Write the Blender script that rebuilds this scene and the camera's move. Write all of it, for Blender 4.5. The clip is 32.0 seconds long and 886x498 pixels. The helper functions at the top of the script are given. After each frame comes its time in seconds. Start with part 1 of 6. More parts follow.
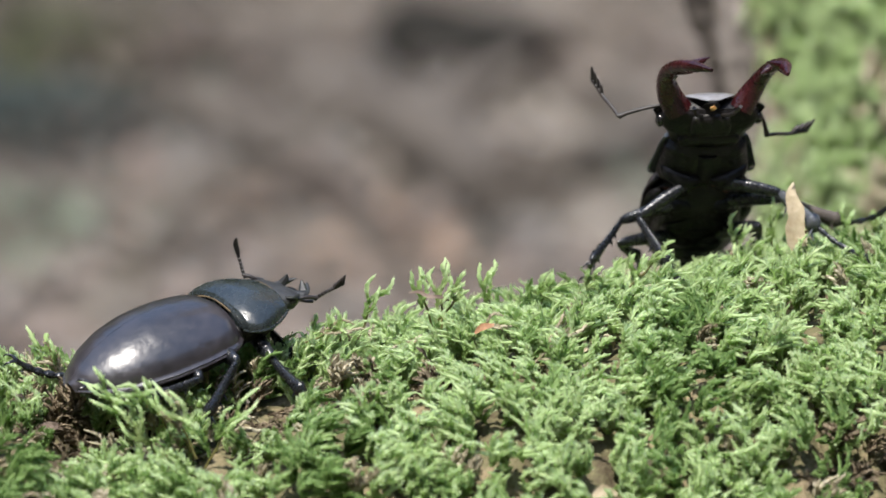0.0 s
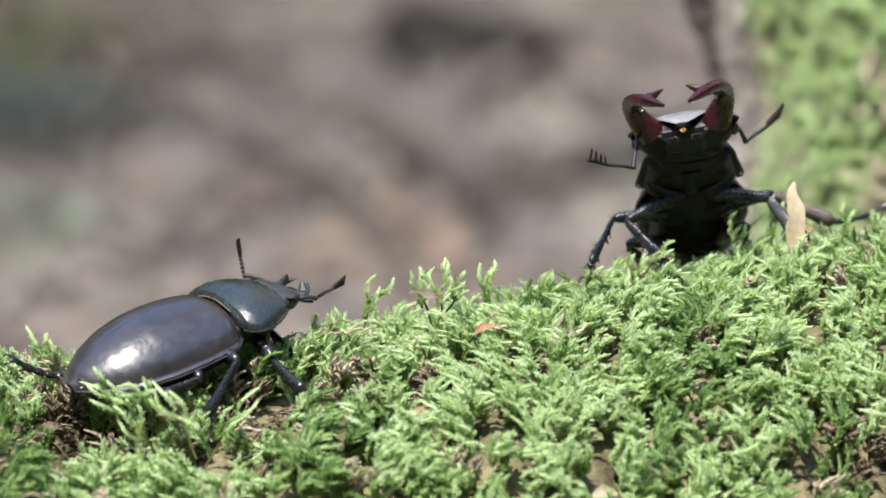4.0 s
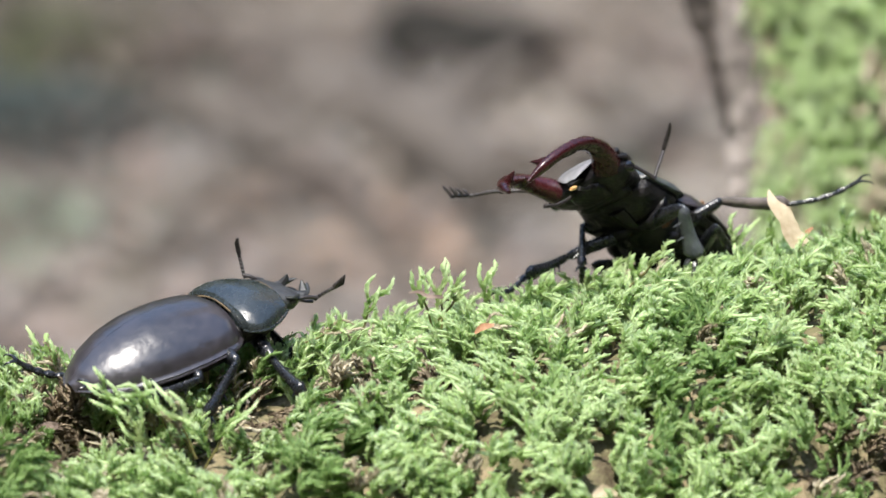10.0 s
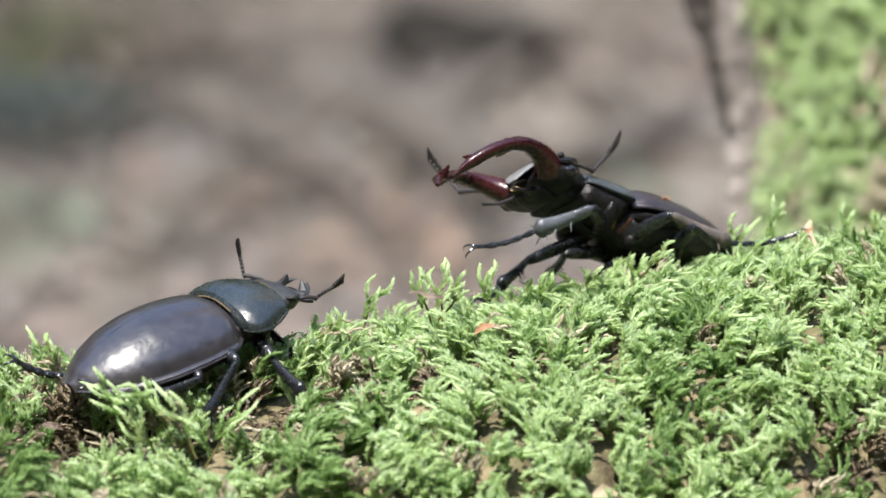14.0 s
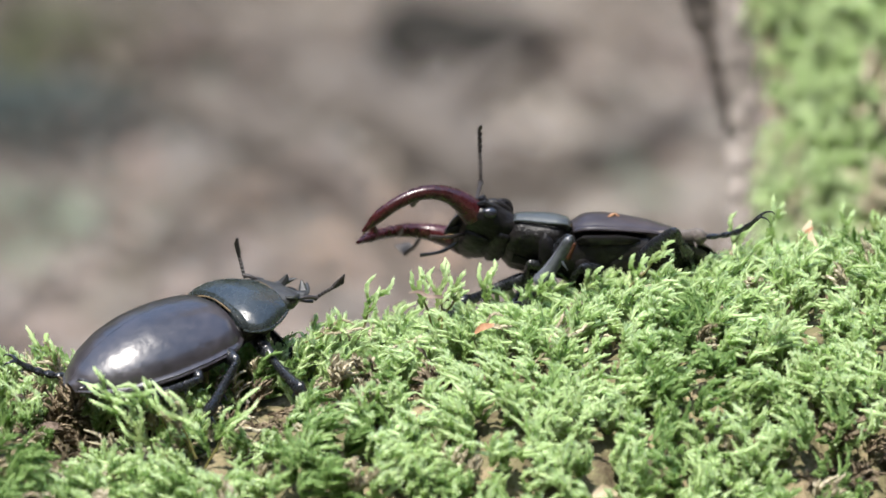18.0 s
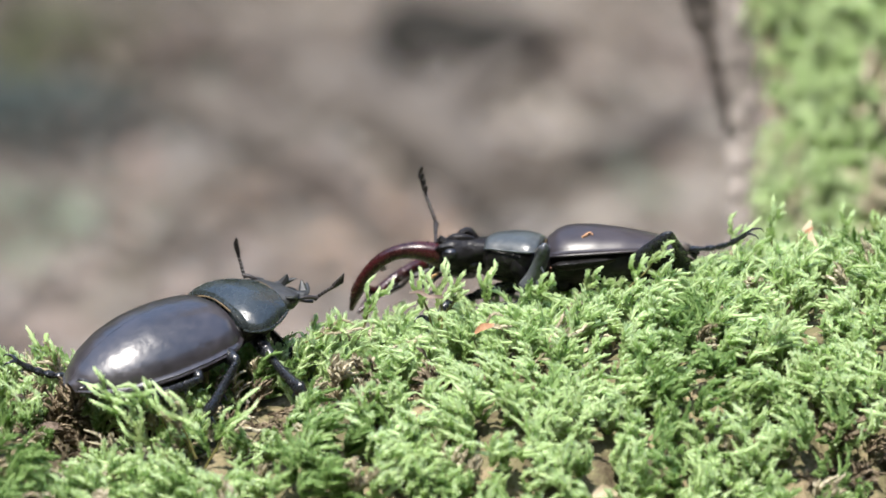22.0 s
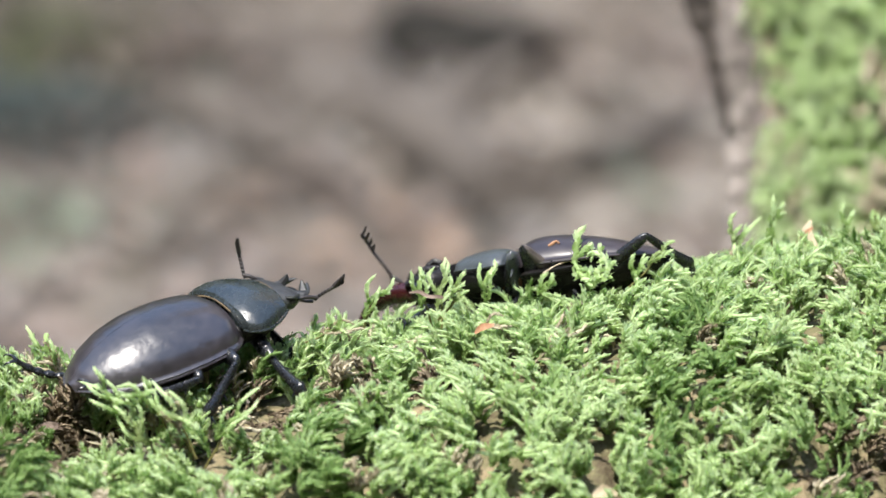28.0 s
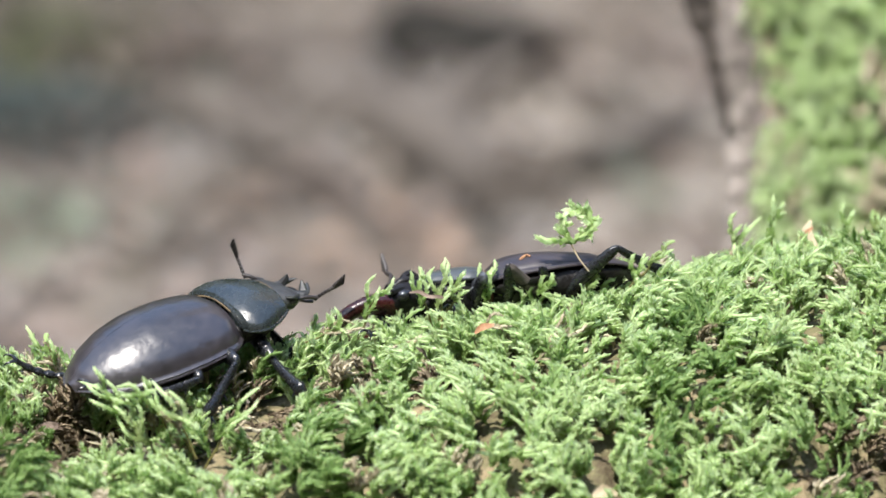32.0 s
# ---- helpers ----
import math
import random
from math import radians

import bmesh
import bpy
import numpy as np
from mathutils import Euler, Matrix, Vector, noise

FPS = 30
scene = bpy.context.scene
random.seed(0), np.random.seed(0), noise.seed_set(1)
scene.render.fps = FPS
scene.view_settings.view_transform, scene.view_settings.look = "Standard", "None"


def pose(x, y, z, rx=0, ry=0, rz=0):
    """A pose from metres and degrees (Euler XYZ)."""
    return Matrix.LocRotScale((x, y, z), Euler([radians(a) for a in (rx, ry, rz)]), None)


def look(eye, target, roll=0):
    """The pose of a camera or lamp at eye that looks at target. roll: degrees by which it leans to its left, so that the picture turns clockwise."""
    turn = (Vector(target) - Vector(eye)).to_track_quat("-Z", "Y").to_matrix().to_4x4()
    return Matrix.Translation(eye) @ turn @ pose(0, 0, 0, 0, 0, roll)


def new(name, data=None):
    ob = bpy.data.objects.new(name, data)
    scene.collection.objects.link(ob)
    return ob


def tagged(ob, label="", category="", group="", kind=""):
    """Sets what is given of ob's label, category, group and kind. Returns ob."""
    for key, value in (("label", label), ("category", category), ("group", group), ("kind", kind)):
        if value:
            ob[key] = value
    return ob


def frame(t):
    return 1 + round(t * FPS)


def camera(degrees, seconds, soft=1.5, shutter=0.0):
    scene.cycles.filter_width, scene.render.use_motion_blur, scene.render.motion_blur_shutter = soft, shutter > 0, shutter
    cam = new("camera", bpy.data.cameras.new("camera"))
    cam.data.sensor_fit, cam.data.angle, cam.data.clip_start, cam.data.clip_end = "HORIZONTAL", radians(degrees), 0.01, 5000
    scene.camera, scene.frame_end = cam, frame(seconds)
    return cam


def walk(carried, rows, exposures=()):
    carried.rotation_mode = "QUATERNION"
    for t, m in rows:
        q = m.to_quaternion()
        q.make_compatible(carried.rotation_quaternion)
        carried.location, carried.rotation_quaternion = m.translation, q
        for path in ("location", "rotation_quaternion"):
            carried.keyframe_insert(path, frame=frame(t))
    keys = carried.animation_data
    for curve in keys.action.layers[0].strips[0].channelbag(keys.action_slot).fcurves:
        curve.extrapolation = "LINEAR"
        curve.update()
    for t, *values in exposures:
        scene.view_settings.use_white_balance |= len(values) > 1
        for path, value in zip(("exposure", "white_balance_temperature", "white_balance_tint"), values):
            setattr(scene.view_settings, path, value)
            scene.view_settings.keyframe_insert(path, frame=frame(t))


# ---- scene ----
from mathutils import Quaternion

# ---- camera: a long lens on a stand, looking down a little at the log ----
MM = 0.001
cam = camera(12.0, 32.0, 1.5, 0.4)
EYE = look((0, -0.65588, 0.11565), (0, 0, 0))
walk(cam, [(0, EYE), (32, EYE)], [(0, 1.55), (1, 1.49), (2, 1.50), (3, 1.71), (6, 1.82), (9, 1.86), (32, 1.92)])
cam.data.dof.use_dof = True
cam.data.dof.focus_distance = 0.640
cam.data.dof.aperture_fstop = 17.5

# ---- world, sun ----
SUN_ELEV, SUN_AZ = 60.0, 204.0      # azimuth counted from +y, clockwise from above
world = bpy.data.worlds.new("sky")
scene.world = world
world.use_nodes = True
wn = world.node_tree
sky = wn.nodes.new("ShaderNodeTexSky")
sky.sky_type = 'NISHITA'
sky.sun_disc = False
sky.sun_elevation = radians(SUN_ELEV)
sky.sun_rotation = radians(SUN_AZ)
wn.nodes["Background"].inputs[1].default_value = 0.15
wn.links.new(sky.outputs[0], wn.nodes["Background"].inputs[0])
sun = new("sun", bpy.data.lights.new("sun", 'SUN'))
sun.data.energy, sun.data.angle, sun.data.color = 2.9, radians(0.6), (1.0, 0.95, 0.87)
_a, _e = radians(SUN_AZ), radians(SUN_ELEV)
sun.matrix_world = look((math.sin(_a) * math.cos(_e), math.cos(_a) * math.cos(_e), math.sin(_e)), (0, 0, 0))


# ---- materials ----
def mat(name, c1, c2, scale=300.0, rough=0.5, bump=0.2, spec=0.5, coat=0.0, c3=None, leaf=0.0, metal=0.0, rvar=0.1, dent=0.0):
    """Two tones mixed by coarse and fine noise, with relief and uneven gloss; leaf: share of light let through."""
    m = bpy.data.materials.new(name)
    m.use_nodes = True
    nt = m.node_tree
    N, L = nt.nodes, nt.links
    b = N["Principled BSDF"]
    tc = N.new("ShaderNodeTexCoord")
    n1 = N.new("ShaderNodeTexNoise")
    n1.inputs["Scale"].default_value, n1.inputs["Detail"].default_value = scale, 4
    n2 = N.new("ShaderNodeTexNoise")
    n2.inputs["Scale"].default_value, n2.inputs["Detail"].default_value = scale * 7.3, 5
    for n in (n1, n2):
        L.new(tc.outputs["Object"], n.inputs["Vector"])
    mx = N.new("ShaderNodeMath")
    mx.operation = 'MULTIPLY_ADD'
    mx.inputs[1].default_value = 0.45
    L.new(n2.outputs["Fac"], mx.inputs[0])
    L.new(n1.outputs["Fac"], mx.inputs[2])
    ramp = N.new("ShaderNodeValToRGB")
    el = ramp.color_ramp.elements
    el[0].position, el[1].position = 0.52, 0.92
    el[0].color, el[1].color = (*c1, 1), (*c2, 1)
    if c3:
        e = el.new(0.72)
        e.color = (*c3, 1)
    L.new(mx.outputs[0], ramp.inputs[0])
    L.new(ramp.outputs[0], b.inputs["Base Color"])
    b.inputs["Metallic"].default_value = metal
    b.inputs["Specular IOR Level"].default_value = spec
    b.inputs["Coat Weight"].default_value = coat
    b.inputs["Coat Roughness"].default_value = 0.12
    rr = N.new("ShaderNodeMapRange")
    rr.inputs["To Min"].default_value, rr.inputs["To Max"].default_value = max(0.03, rough - rvar), min(1, rough + rvar)
    L.new(n2.outputs["Fac"], rr.inputs["Value"])
    L.new(rr.outputs[0], b.inputs["Roughness"])
    bp = N.new("ShaderNodeBump")
    bp.inputs["Strength"].default_value, bp.inputs["Distance"].default_value = bump, 0.6 / scale * 0.2
    L.new(n2.outputs["Fac"], bp.inputs["Height"])
    if dent:
        b2 = N.new("ShaderNodeBump")
        b2.inputs["Strength"].default_value, b2.inputs["Distance"].default_value = dent, 0.0012
        L.new(n1.outputs["Fac"], b2.inputs["Height"])
        L.new(b2.outputs[0], bp.inputs["Normal"])
    L.new(bp.outputs[0], b.inputs["Normal"])
    if leaf:
        tr = N.new("ShaderNodeBsdfTranslucent")
        L.new(ramp.outputs[0], tr.inputs[0])
        mix = N.new("ShaderNodeMixShader")
        mix.inputs[0].default_value = leaf
        L.new(b.outputs[0], mix.inputs[1])
        L.new(tr.outputs[0], mix.inputs[2])
        L.new(mix.outputs[0], N["Material Output"].inputs[0])
    return m


ELYTRA_F = mat("chestnut_black_wing_case", (0.010, 0.009, 0.0105), (0.030, 0.0255, 0.0295), 90, 0.36, 0.10, 0.6, 0.5, rvar=0.14, dent=0.12)
PRONOTUM_F = mat("black_shell_green_sheen", (0.007, 0.010, 0.010), (0.020, 0.025, 0.026), 120, 0.27, 0.04, 0.65, 0.0, rvar=0.05, dent=0.6)
HEAD_F = mat("matt_black_head", (0.01, 0.011, 0.012), (0.026, 0.027, 0.028), 250, 0.55, 0.35, 0.5)
PRONOTUM_M = mat("satin_black_shield", (0.015, 0.018, 0.019), (0.043, 0.050, 0.052), 140, 0.40, 0.10, 0.55, 0.0, rvar=0.12, dent=0.5)
JOINT = mat("red_brown_skin", (0.055, 0.018, 0.010), (0.15, 0.06, 0.035), 300, 0.45, 0.3, 0.4)
SHELL = mat("black_shell", (0.004, 0.004, 0.0045), (0.010, 0.009, 0.0095), 150, 0.36, 0.3, 0.2, dent=0.5)
BELLY = mat("dull_black_underside", (0.0035, 0.0033, 0.0035), (0.011, 0.0095, 0.0095), 190, 0.42, 0.4, 0.26, dent=0.7)
ELYTRA_M = mat("brown_black_wing_case", (0.012, 0.0095, 0.0112), (0.031, 0.025, 0.028), 100, 0.40, 0.04, 0.46, 0.0)
MANDIBLE = mat("dark_red_horn", (0.010, 0.002, 0.0025), (0.032, 0.005, 0.006), 120, 0.27, 0.08, 0.42, 0.0, dent=0.2)
LEG = mat("black_leg", (0.005, 0.006, 0.008), (0.013, 0.014, 0.017), 300, 0.28, 0.3, 0.5, 0.0)
# blue-grey sheen of the sunlit front shin, put into its base colour
LEG_SHEEN = mat("leg_with_painted_sheen", (0.02, 0.023, 0.028), (0.075, 0.082, 0.096), 260, 0.4, 0.35, 0.6)
LEG_DUSTY = mat("dusty_leg", (0.034, 0.029, 0.027), (0.10, 0.083, 0.075), 300, 0.6, 0.4, 0.4)
ANT = mat("dark_antenna", (0.008, 0.006, 0.006), (0.022, 0.017, 0.015), 600, 0.5, 0.3)
EYE_BLACK = mat("glossy_eye", (0.004, 0.004, 0.005), (0.010, 0.010, 0.012), 500, 0.15, 0.1, 0.6)
AMBER = mat("amber_brush", (0.5, 0.28, 0.1), (0.7, 0.45, 0.2), 900, 0.6, 0.3)
GOLD_HAIR = mat("golden_fringe", (0.07, 0.05, 0.025), (0.14, 0.1, 0.05), 900, 0.7, 0.3)
# sky reflection on the lip plate as grey base colour; also a pale thread
LIP_SHEEN_THREAD = mat("lip_sheen_and_thread", (0.09, 0.088, 0.09), (0.19, 0.185, 0.19), 600, 0.35, 0.2)
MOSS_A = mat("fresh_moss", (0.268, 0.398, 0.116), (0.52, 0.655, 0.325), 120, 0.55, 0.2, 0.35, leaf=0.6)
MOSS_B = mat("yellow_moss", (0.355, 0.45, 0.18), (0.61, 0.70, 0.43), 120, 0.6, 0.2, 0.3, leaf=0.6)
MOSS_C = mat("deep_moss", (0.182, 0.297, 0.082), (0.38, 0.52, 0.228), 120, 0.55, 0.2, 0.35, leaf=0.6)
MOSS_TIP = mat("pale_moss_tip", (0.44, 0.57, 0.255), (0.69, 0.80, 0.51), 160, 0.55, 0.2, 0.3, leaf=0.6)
SHADED_BARK = mat("shaded_bark", (0.018, 0.015, 0.013), (0.11, 0.095, 0.085), 40, 0.9, 0.9, 0.2)
DARK_STONE = mat("dark_mossy_stone", (0.008, 0.011, 0.011), (0.030, 0.038, 0.032), 25, 0.9, 0.5, 0.2)
MOSS_D = mat("dry_moss", (0.26, 0.22, 0.14), (0.58, 0.53, 0.4), 160, 0.75, 0.3, 0.2, leaf=0.2)
SHADE_BLACK = mat("shade_black", (0.006, 0.006, 0.005), (0.022, 0.02, 0.017), 40, 0.9, 0.6, 0.15)
MOSS_E = mat("brown_dead_moss", (0.085, 0.066, 0.042), (0.26, 0.21, 0.145), 160, 0.85, 0.4, 0.15)
STEM = mat("moss_stem", (0.09, 0.10, 0.025), (0.18, 0.15, 0.05), 300, 0.6, 0.2)
SOIL = mat("mossy_rotten_wood", (0.07, 0.055, 0.034), (0.23, 0.18, 0.115), 140, 0.9, 0.6, 0.2, c3=(0.115, 0.105, 0.055))
LITTER = mat("forest_floor", (0.052, 0.041, 0.034), (0.17, 0.148, 0.124), 9, 0.9, 0.5, 0.2, c3=(0.085, 0.071, 0.055))
LEAF_1 = mat("brown_leaf", (0.122, 0.094, 0.077), (0.2, 0.164, 0.139), 14, 0.7, 0.3, 0.3, leaf=0.1)
LEAF_2 = mat("pinkish_leaf", (0.16, 0.119, 0.099), (0.232, 0.186, 0.163), 14, 0.7, 0.3, 0.3, leaf=0.1)
LEAF_3 = mat("grey_leaf", (0.125, 0.115, 0.103), (0.20, 0.188, 0.172), 14, 0.7, 0.3, 0.3, leaf=0.1)
LEAF_5 = mat("pale_straw_leaf", (0.21, 0.185, 0.155), (0.31, 0.28, 0.24), 14, 0.7, 0.3, 0.3, leaf=0.1)
LEAF_6 = mat("grey_green_leaf", (0.085, 0.105, 0.072), (0.155, 0.175, 0.13), 14, 0.7, 0.3, 0.3, leaf=0.1)
LEAF_7 = mat("tawny_leaf", (0.20, 0.135, 0.095), (0.29, 0.205, 0.15), 14, 0.7, 0.3, 0.3, leaf=0.1)
LEAF_8 = mat("dark_ivy_leaf", (0.014, 0.024, 0.021), (0.035, 0.050, 0.042), 14, 0.6, 0.3, 0.3)
LEAF_4 = mat("dark_leaf", (0.029, 0.022, 0.017), (0.082, 0.068, 0.057), 14, 0.7, 0.3, 0.3)
GREENERY = mat("low_green_leaf", (0.034, 0.037, 0.012), (0.08, 0.085, 0.034), 20, 0.6, 0.2, leaf=0.3)
BARK = mat("grey_bark", (0.10, 0.088, 0.08), (0.40, 0.36, 0.335), 28, 0.9, 0.9, 0.2, c3=(0.28, 0.25, 0.232))
TWIG = mat("twig_bark", (0.07, 0.05, 0.04), (0.20, 0.155, 0.12), 60, 0.85, 0.6, 0.2)
DULL_TWIG = mat("dull_grey_brown_twig", (0.05, 0.042, 0.036), (0.11, 0.096, 0.083), 50, 0.9, 0.6, 0.15)
STRAW = mat("pale_dry_leaf", (0.34, 0.27, 0.17), (0.54, 0.46, 0.33), 140, 0.6, 0.3, 0.3, leaf=0.25)
FLECK = mat("rust_fleck", (0.2, 0.09, 0.04), (0.4, 0.23, 0.12), 250, 0.7, 0.3, leaf=0.1)


# ---- mesh helpers (all shapes are drawn in millimetres) ----
def mesh_from(name, verts, faces, materials, smooth=True, idx=None):
    me = bpy.data.meshes.new(name)
    v = np.asarray(verts, dtype=np.float64) * MM
    if isinstance(faces, np.ndarray):
        k = faces.shape[1]
        me.vertices.add(len(v))
        me.vertices.foreach_set("co", v.ravel())
        me.loops.add(faces.size)
        me.loops.foreach_set("vertex_index", faces.ravel().astype(np.int32))
        me.polygons.add(len(faces))
        me.polygons.foreach_set("loop_start", np.arange(0, faces.size, k, dtype=np.int32))
        me.update(calc_edges=True)
    else:
        me.from_pydata([tuple(p) for p in v], [], faces)
    for m in materials:
        me.materials.append(m)
    if idx is not None:
        me.polygons.foreach_set("material_index", np.asarray(idx, dtype=np.int32))
    if smooth:
        me.polygons.foreach_set("use_smooth", np.ones(len(me.polygons), dtype=bool))
        if len(me.polygons) < 20000:
            me.set_sharp_from_angle(angle=radians(48))
    me.update()
    return me


class Shape:
    """Collects pieces of one mesh."""

    def __init__(self):
        self.v, self.f = [], []

    def add(self, verts, faces):
        o = len(self.v)
        self.v += [tuple(p) for p in verts]
        self.f += [tuple(i + o for i in f) for f in faces]
        return self

    def rings(self, rings, caps=True):
        n = len(rings[0])
        v = [p for r in rings for p in r]
        f = []
        for i in range(len(rings) - 1):
            for j in range(n):
                k = (j + 1) % n
                f.append((i * n + j, i * n + k, (i + 1) * n + k, (i + 1) * n + j))
        if caps:
            f.append(tuple(range(n - 1, -1, -1)))
            f.append(tuple((len(rings) - 1) * n + j for j in range(n)))
        return self.add(v, f)

    def loft(self, secs, n=28):
        """Sections (x, z of the middle, half width, height above, depth below, squareness) along x."""
        rings = []
        for x, zc, hw, ht, hb, pw in secs:
            r = []
            for j in range(n):
                a = 2 * math.pi * j / n
                c, s = math.cos(a), math.sin(a)
                r.append((x, hw * math.copysign(abs(c) ** pw, c), zc + (ht if s > 0 else hb) * math.copysign(abs(s) ** pw, s)))
            rings.append(r)
        return self.rings(rings)

    def tube(self, pts, radii, n=8, flat=1.0, up=(0, 0, 1)):
        P = [Vector(p) for p in pts]
        rings = []
        for i, p in enumerate(P):
            d = (P[min(i + 1, len(P) - 1)] - P[max(i - 1, 0)]).normalized()
            a = d.cross(Vector(up))
            a = a.normalized() if a.length > 1e-4 else Vector((0, 1, 0))
            b = a.cross(d)
            r = radii[i] if hasattr(radii, "__len__") else radii
            rings.append([p + a * (r * math.cos(t)) + b * (r * flat * math.sin(t)) for t in [2 * math.pi * j / n for j in range(n)]])
        return self.rings(rings)

    def ball(self, c, r, n=10, m=7):
        rings = []
        for i in range(1, m):
            a = math.pi * i / m
            rings.append([(c[0] - r[0] * math.cos(a), c[1] + r[1] * math.sin(a) * math.cos(t), c[2] + r[2] * math.sin(a) * math.sin(t)) for t in [2 * math.pi * j / n for j in range(n)]])
        return self.rings(rings)

    def mirror(self):
        s = Shape()
        s.v = [(x, -y, z) for x, y, z in self.v]
        s.f = [tuple(reversed(f)) for f in self.f]
        return s


def smooth_line(pts, k=6):
    """A Catmull-Rom line through the points."""
    P = [Vector(p) for p in pts]
    P = [P[0] * 2 - P[1]] + P + [P[-1] * 2 - P[-2]]
    out = []
    for i in range(1, len(P) - 2):
        for j in range(k):
            t = j / k
            a, b, c, d = P[i - 1], P[i], P[i + 1], P[i + 2]
            out.append(0.5 * ((2 * b) + (c - a) * t + (2 * a - 5 * b + 4 * c - d) * t * t + (3 * b - a - 3 * c + d) * t ** 3))
    out.append(P[-2])
    return out


def smooth_secs(secs, k=4):
    """Resamples section rows finely, so that the shell has no creases."""
    A = np.array(secs, float)
    out = []
    for i in range(len(A) - 1):
        a, b, c, d = A[max(i - 1, 0)], A[i], A[i + 1], A[min(i + 2, len(A) - 1)]
        for j in range(k):
            t = j / k
            q = 0.5 * (2 * b + (c - a) * t + (2 * a - 5 * b + 4 * c - d) * t * t + (3 * b - a - 3 * c + d) * t ** 3)
            q[0] = b[0] + (c[0] - b[0]) * t
            q[2:] = np.maximum(q[2:], 0.02)
            out.append(tuple(q))
    out.append(tuple(A[-1]))
    return out


def part(name, shape, material, parent, label="", at=None):
    ob = new(name, mesh_from(name, shape.v, shape.f, [material]))
    ob.parent = parent
    if at is not None:
        ob.matrix_basis = at
    if label:
        tagged(ob, label)
    return ob


def mm(x, y, z, rx=0, ry=0, rz=0):
    return pose(x * MM, y * MM, z * MM, rx, ry, rz)


def top(name, label, category, m, group="", kind=""):
    return_ob = new(name)
    return_ob.matrix_basis = m
    return_ob.empty_display_size = 0.005
    return tagged(return_ob, label, category, group, kind)


# ---- the log, its height above and in front of the crest ----
TILT = radians(10)
CREST_U = np.array([-95, -70, -58, -42, -20, -7.5, 6, 19, 35, 46, 53, 58, 70, 95], float)
CREST_V = np.array([-19.5, -19.3, -20, -21.0, -16.4, -14.2, -11.8, -8.8, -6.0, -4.1, -2.2, -2.1, -1.4, 1.0], float)


def crest(u):
    return np.interp(u, CREST_U, CREST_V) - 5.2


def crest_depth(u):
    return -10.0 + 0.2 * u


def tilted(u, v, w):
    """From the log's own slanting frame (across, up, deep) to the world's."""
    return np.stack([u, v * math.sin(TILT) + w * math.cos(TILT), v * math.cos(TILT) - w * math.sin(TILT)], -1)


def lump(u, th):
    """Uneven cushions of the moss bed, in millimetres."""
    return 1.3 * np.sin(u * 0.31 + 2.1 * np.sin(th * 2.3)) * np.sin(th * 5.1 + u * 0.11) + 0.7 * np.sin(u * 0.83 + 1.7) * np.sin(th * 9.7 + u * 0.2)


HOLLOWS = [(-26.5, 0.40, 7.0, 0.18, 0.9), (-46.0, 0.38, 15.0, 0.26, 3.3), (-57.0, 0.26, 6.5, 0.13, 4.5), (-55.0, 0.62, 8.0, 0.13, 4.0), (-29.5, 0.72, 5.0, 0.10, 3.0), (66, 1.02, 6.0, 0.10, 2.0), (-12, 0.40, 3, 0.05, 1.5), (1.5, 0.36, 2.0, 0.05, 1.2)]

BARE = [(-56.5, 0.26, 7.5, 0.17), (-26.0, 0.36, 5.5, 0.12), (63, 1.04, 6.0, 0.10), (-2, 0.42, 2.2, 0.06), (-10, 0.34, 2.0, 0.06)]


def hollow(u, th):
    h = 0.0
    for cu, ct, su, st, d in HOLLOWS:
        h = h + d * np.exp(-((u - cu) / su) ** 2 - ((th - ct) / st) ** 2)
    return h


def bed(u, th):
    """A point of the log's skin: u along it, th the angle round it from the crest to the front."""
    R = 52.0 + lump(u, th) * np.clip(np.abs(th) * 4, 0.15, 1) - hollow(u, th)
    low = np.clip(np.abs(th) - 1.35, 0, None)
    v = crest(u) - 52.0 + R * np.cos(th) - 95.0 * low
    w = crest_depth(u) - R * np.sin(th) - 60 * np.sin(low * 1.75) * np.sign(th)
    return tilted(u, v, w)


def bed_normal(u, th):
    e = 1e-3
    a = (bed(u + 0.05, th) - bed(u - 0.05, th))
    b = (bed(u, th + e) - bed(u, th - e))
    n = np.cross(b, a)
    return n / np.linalg.norm(n, axis=-1, keepdims=True)


def build_log():
    us = np.concatenate([np.linspace(-240, -97, 14), np.linspace(-95, 95, 191), np.linspace(97, 240, 14)])
    ths = np.linspace(-math.pi, math.pi, 241)[:-1]
    U, TH = np.meshgrid(us, ths, indexing="ij")
    V = bed(U.ravel(), TH.ravel())
    n, m = len(us), len(ths)
    f = []
    for i in range(n - 1):
        for j in range(m):
            k = (j + 1) % m
            f.append((i * m + j, (i + 1) * m + j, (i + 1) * m + k, i * m + k))
    f += [tuple(range(m)), tuple((n - 1) * m + j for j in reversed(range(m)))]
    ob = new("fallen_log", mesh_from("fallen_log", V, f, [SOIL]))
    return tagged(ob, "rotten fallen log thickly overgrown with moss", "log", kind="structure")


# ---- moss: feathery shoots of tiny overlapping leaves ----
rng = np.random.default_rng(7)


class Tuft:
    """Collects the triangles of moss, each with an age: 0 old, 1 grown, 2 young."""

    def __init__(self):
        self.v, self.f, self.age = [], [], []

    def add(self, v, f, age):
        k = len(self.v)
        self.v += [tuple(p) for p in v]
        self.f += [tuple(i + k for i in t) for t in f]
        self.age += [age] * len(f)

    def done(self):
        return np.array(self.v, float), np.array(self.f, np.int64), np.array(self.age, np.int64)


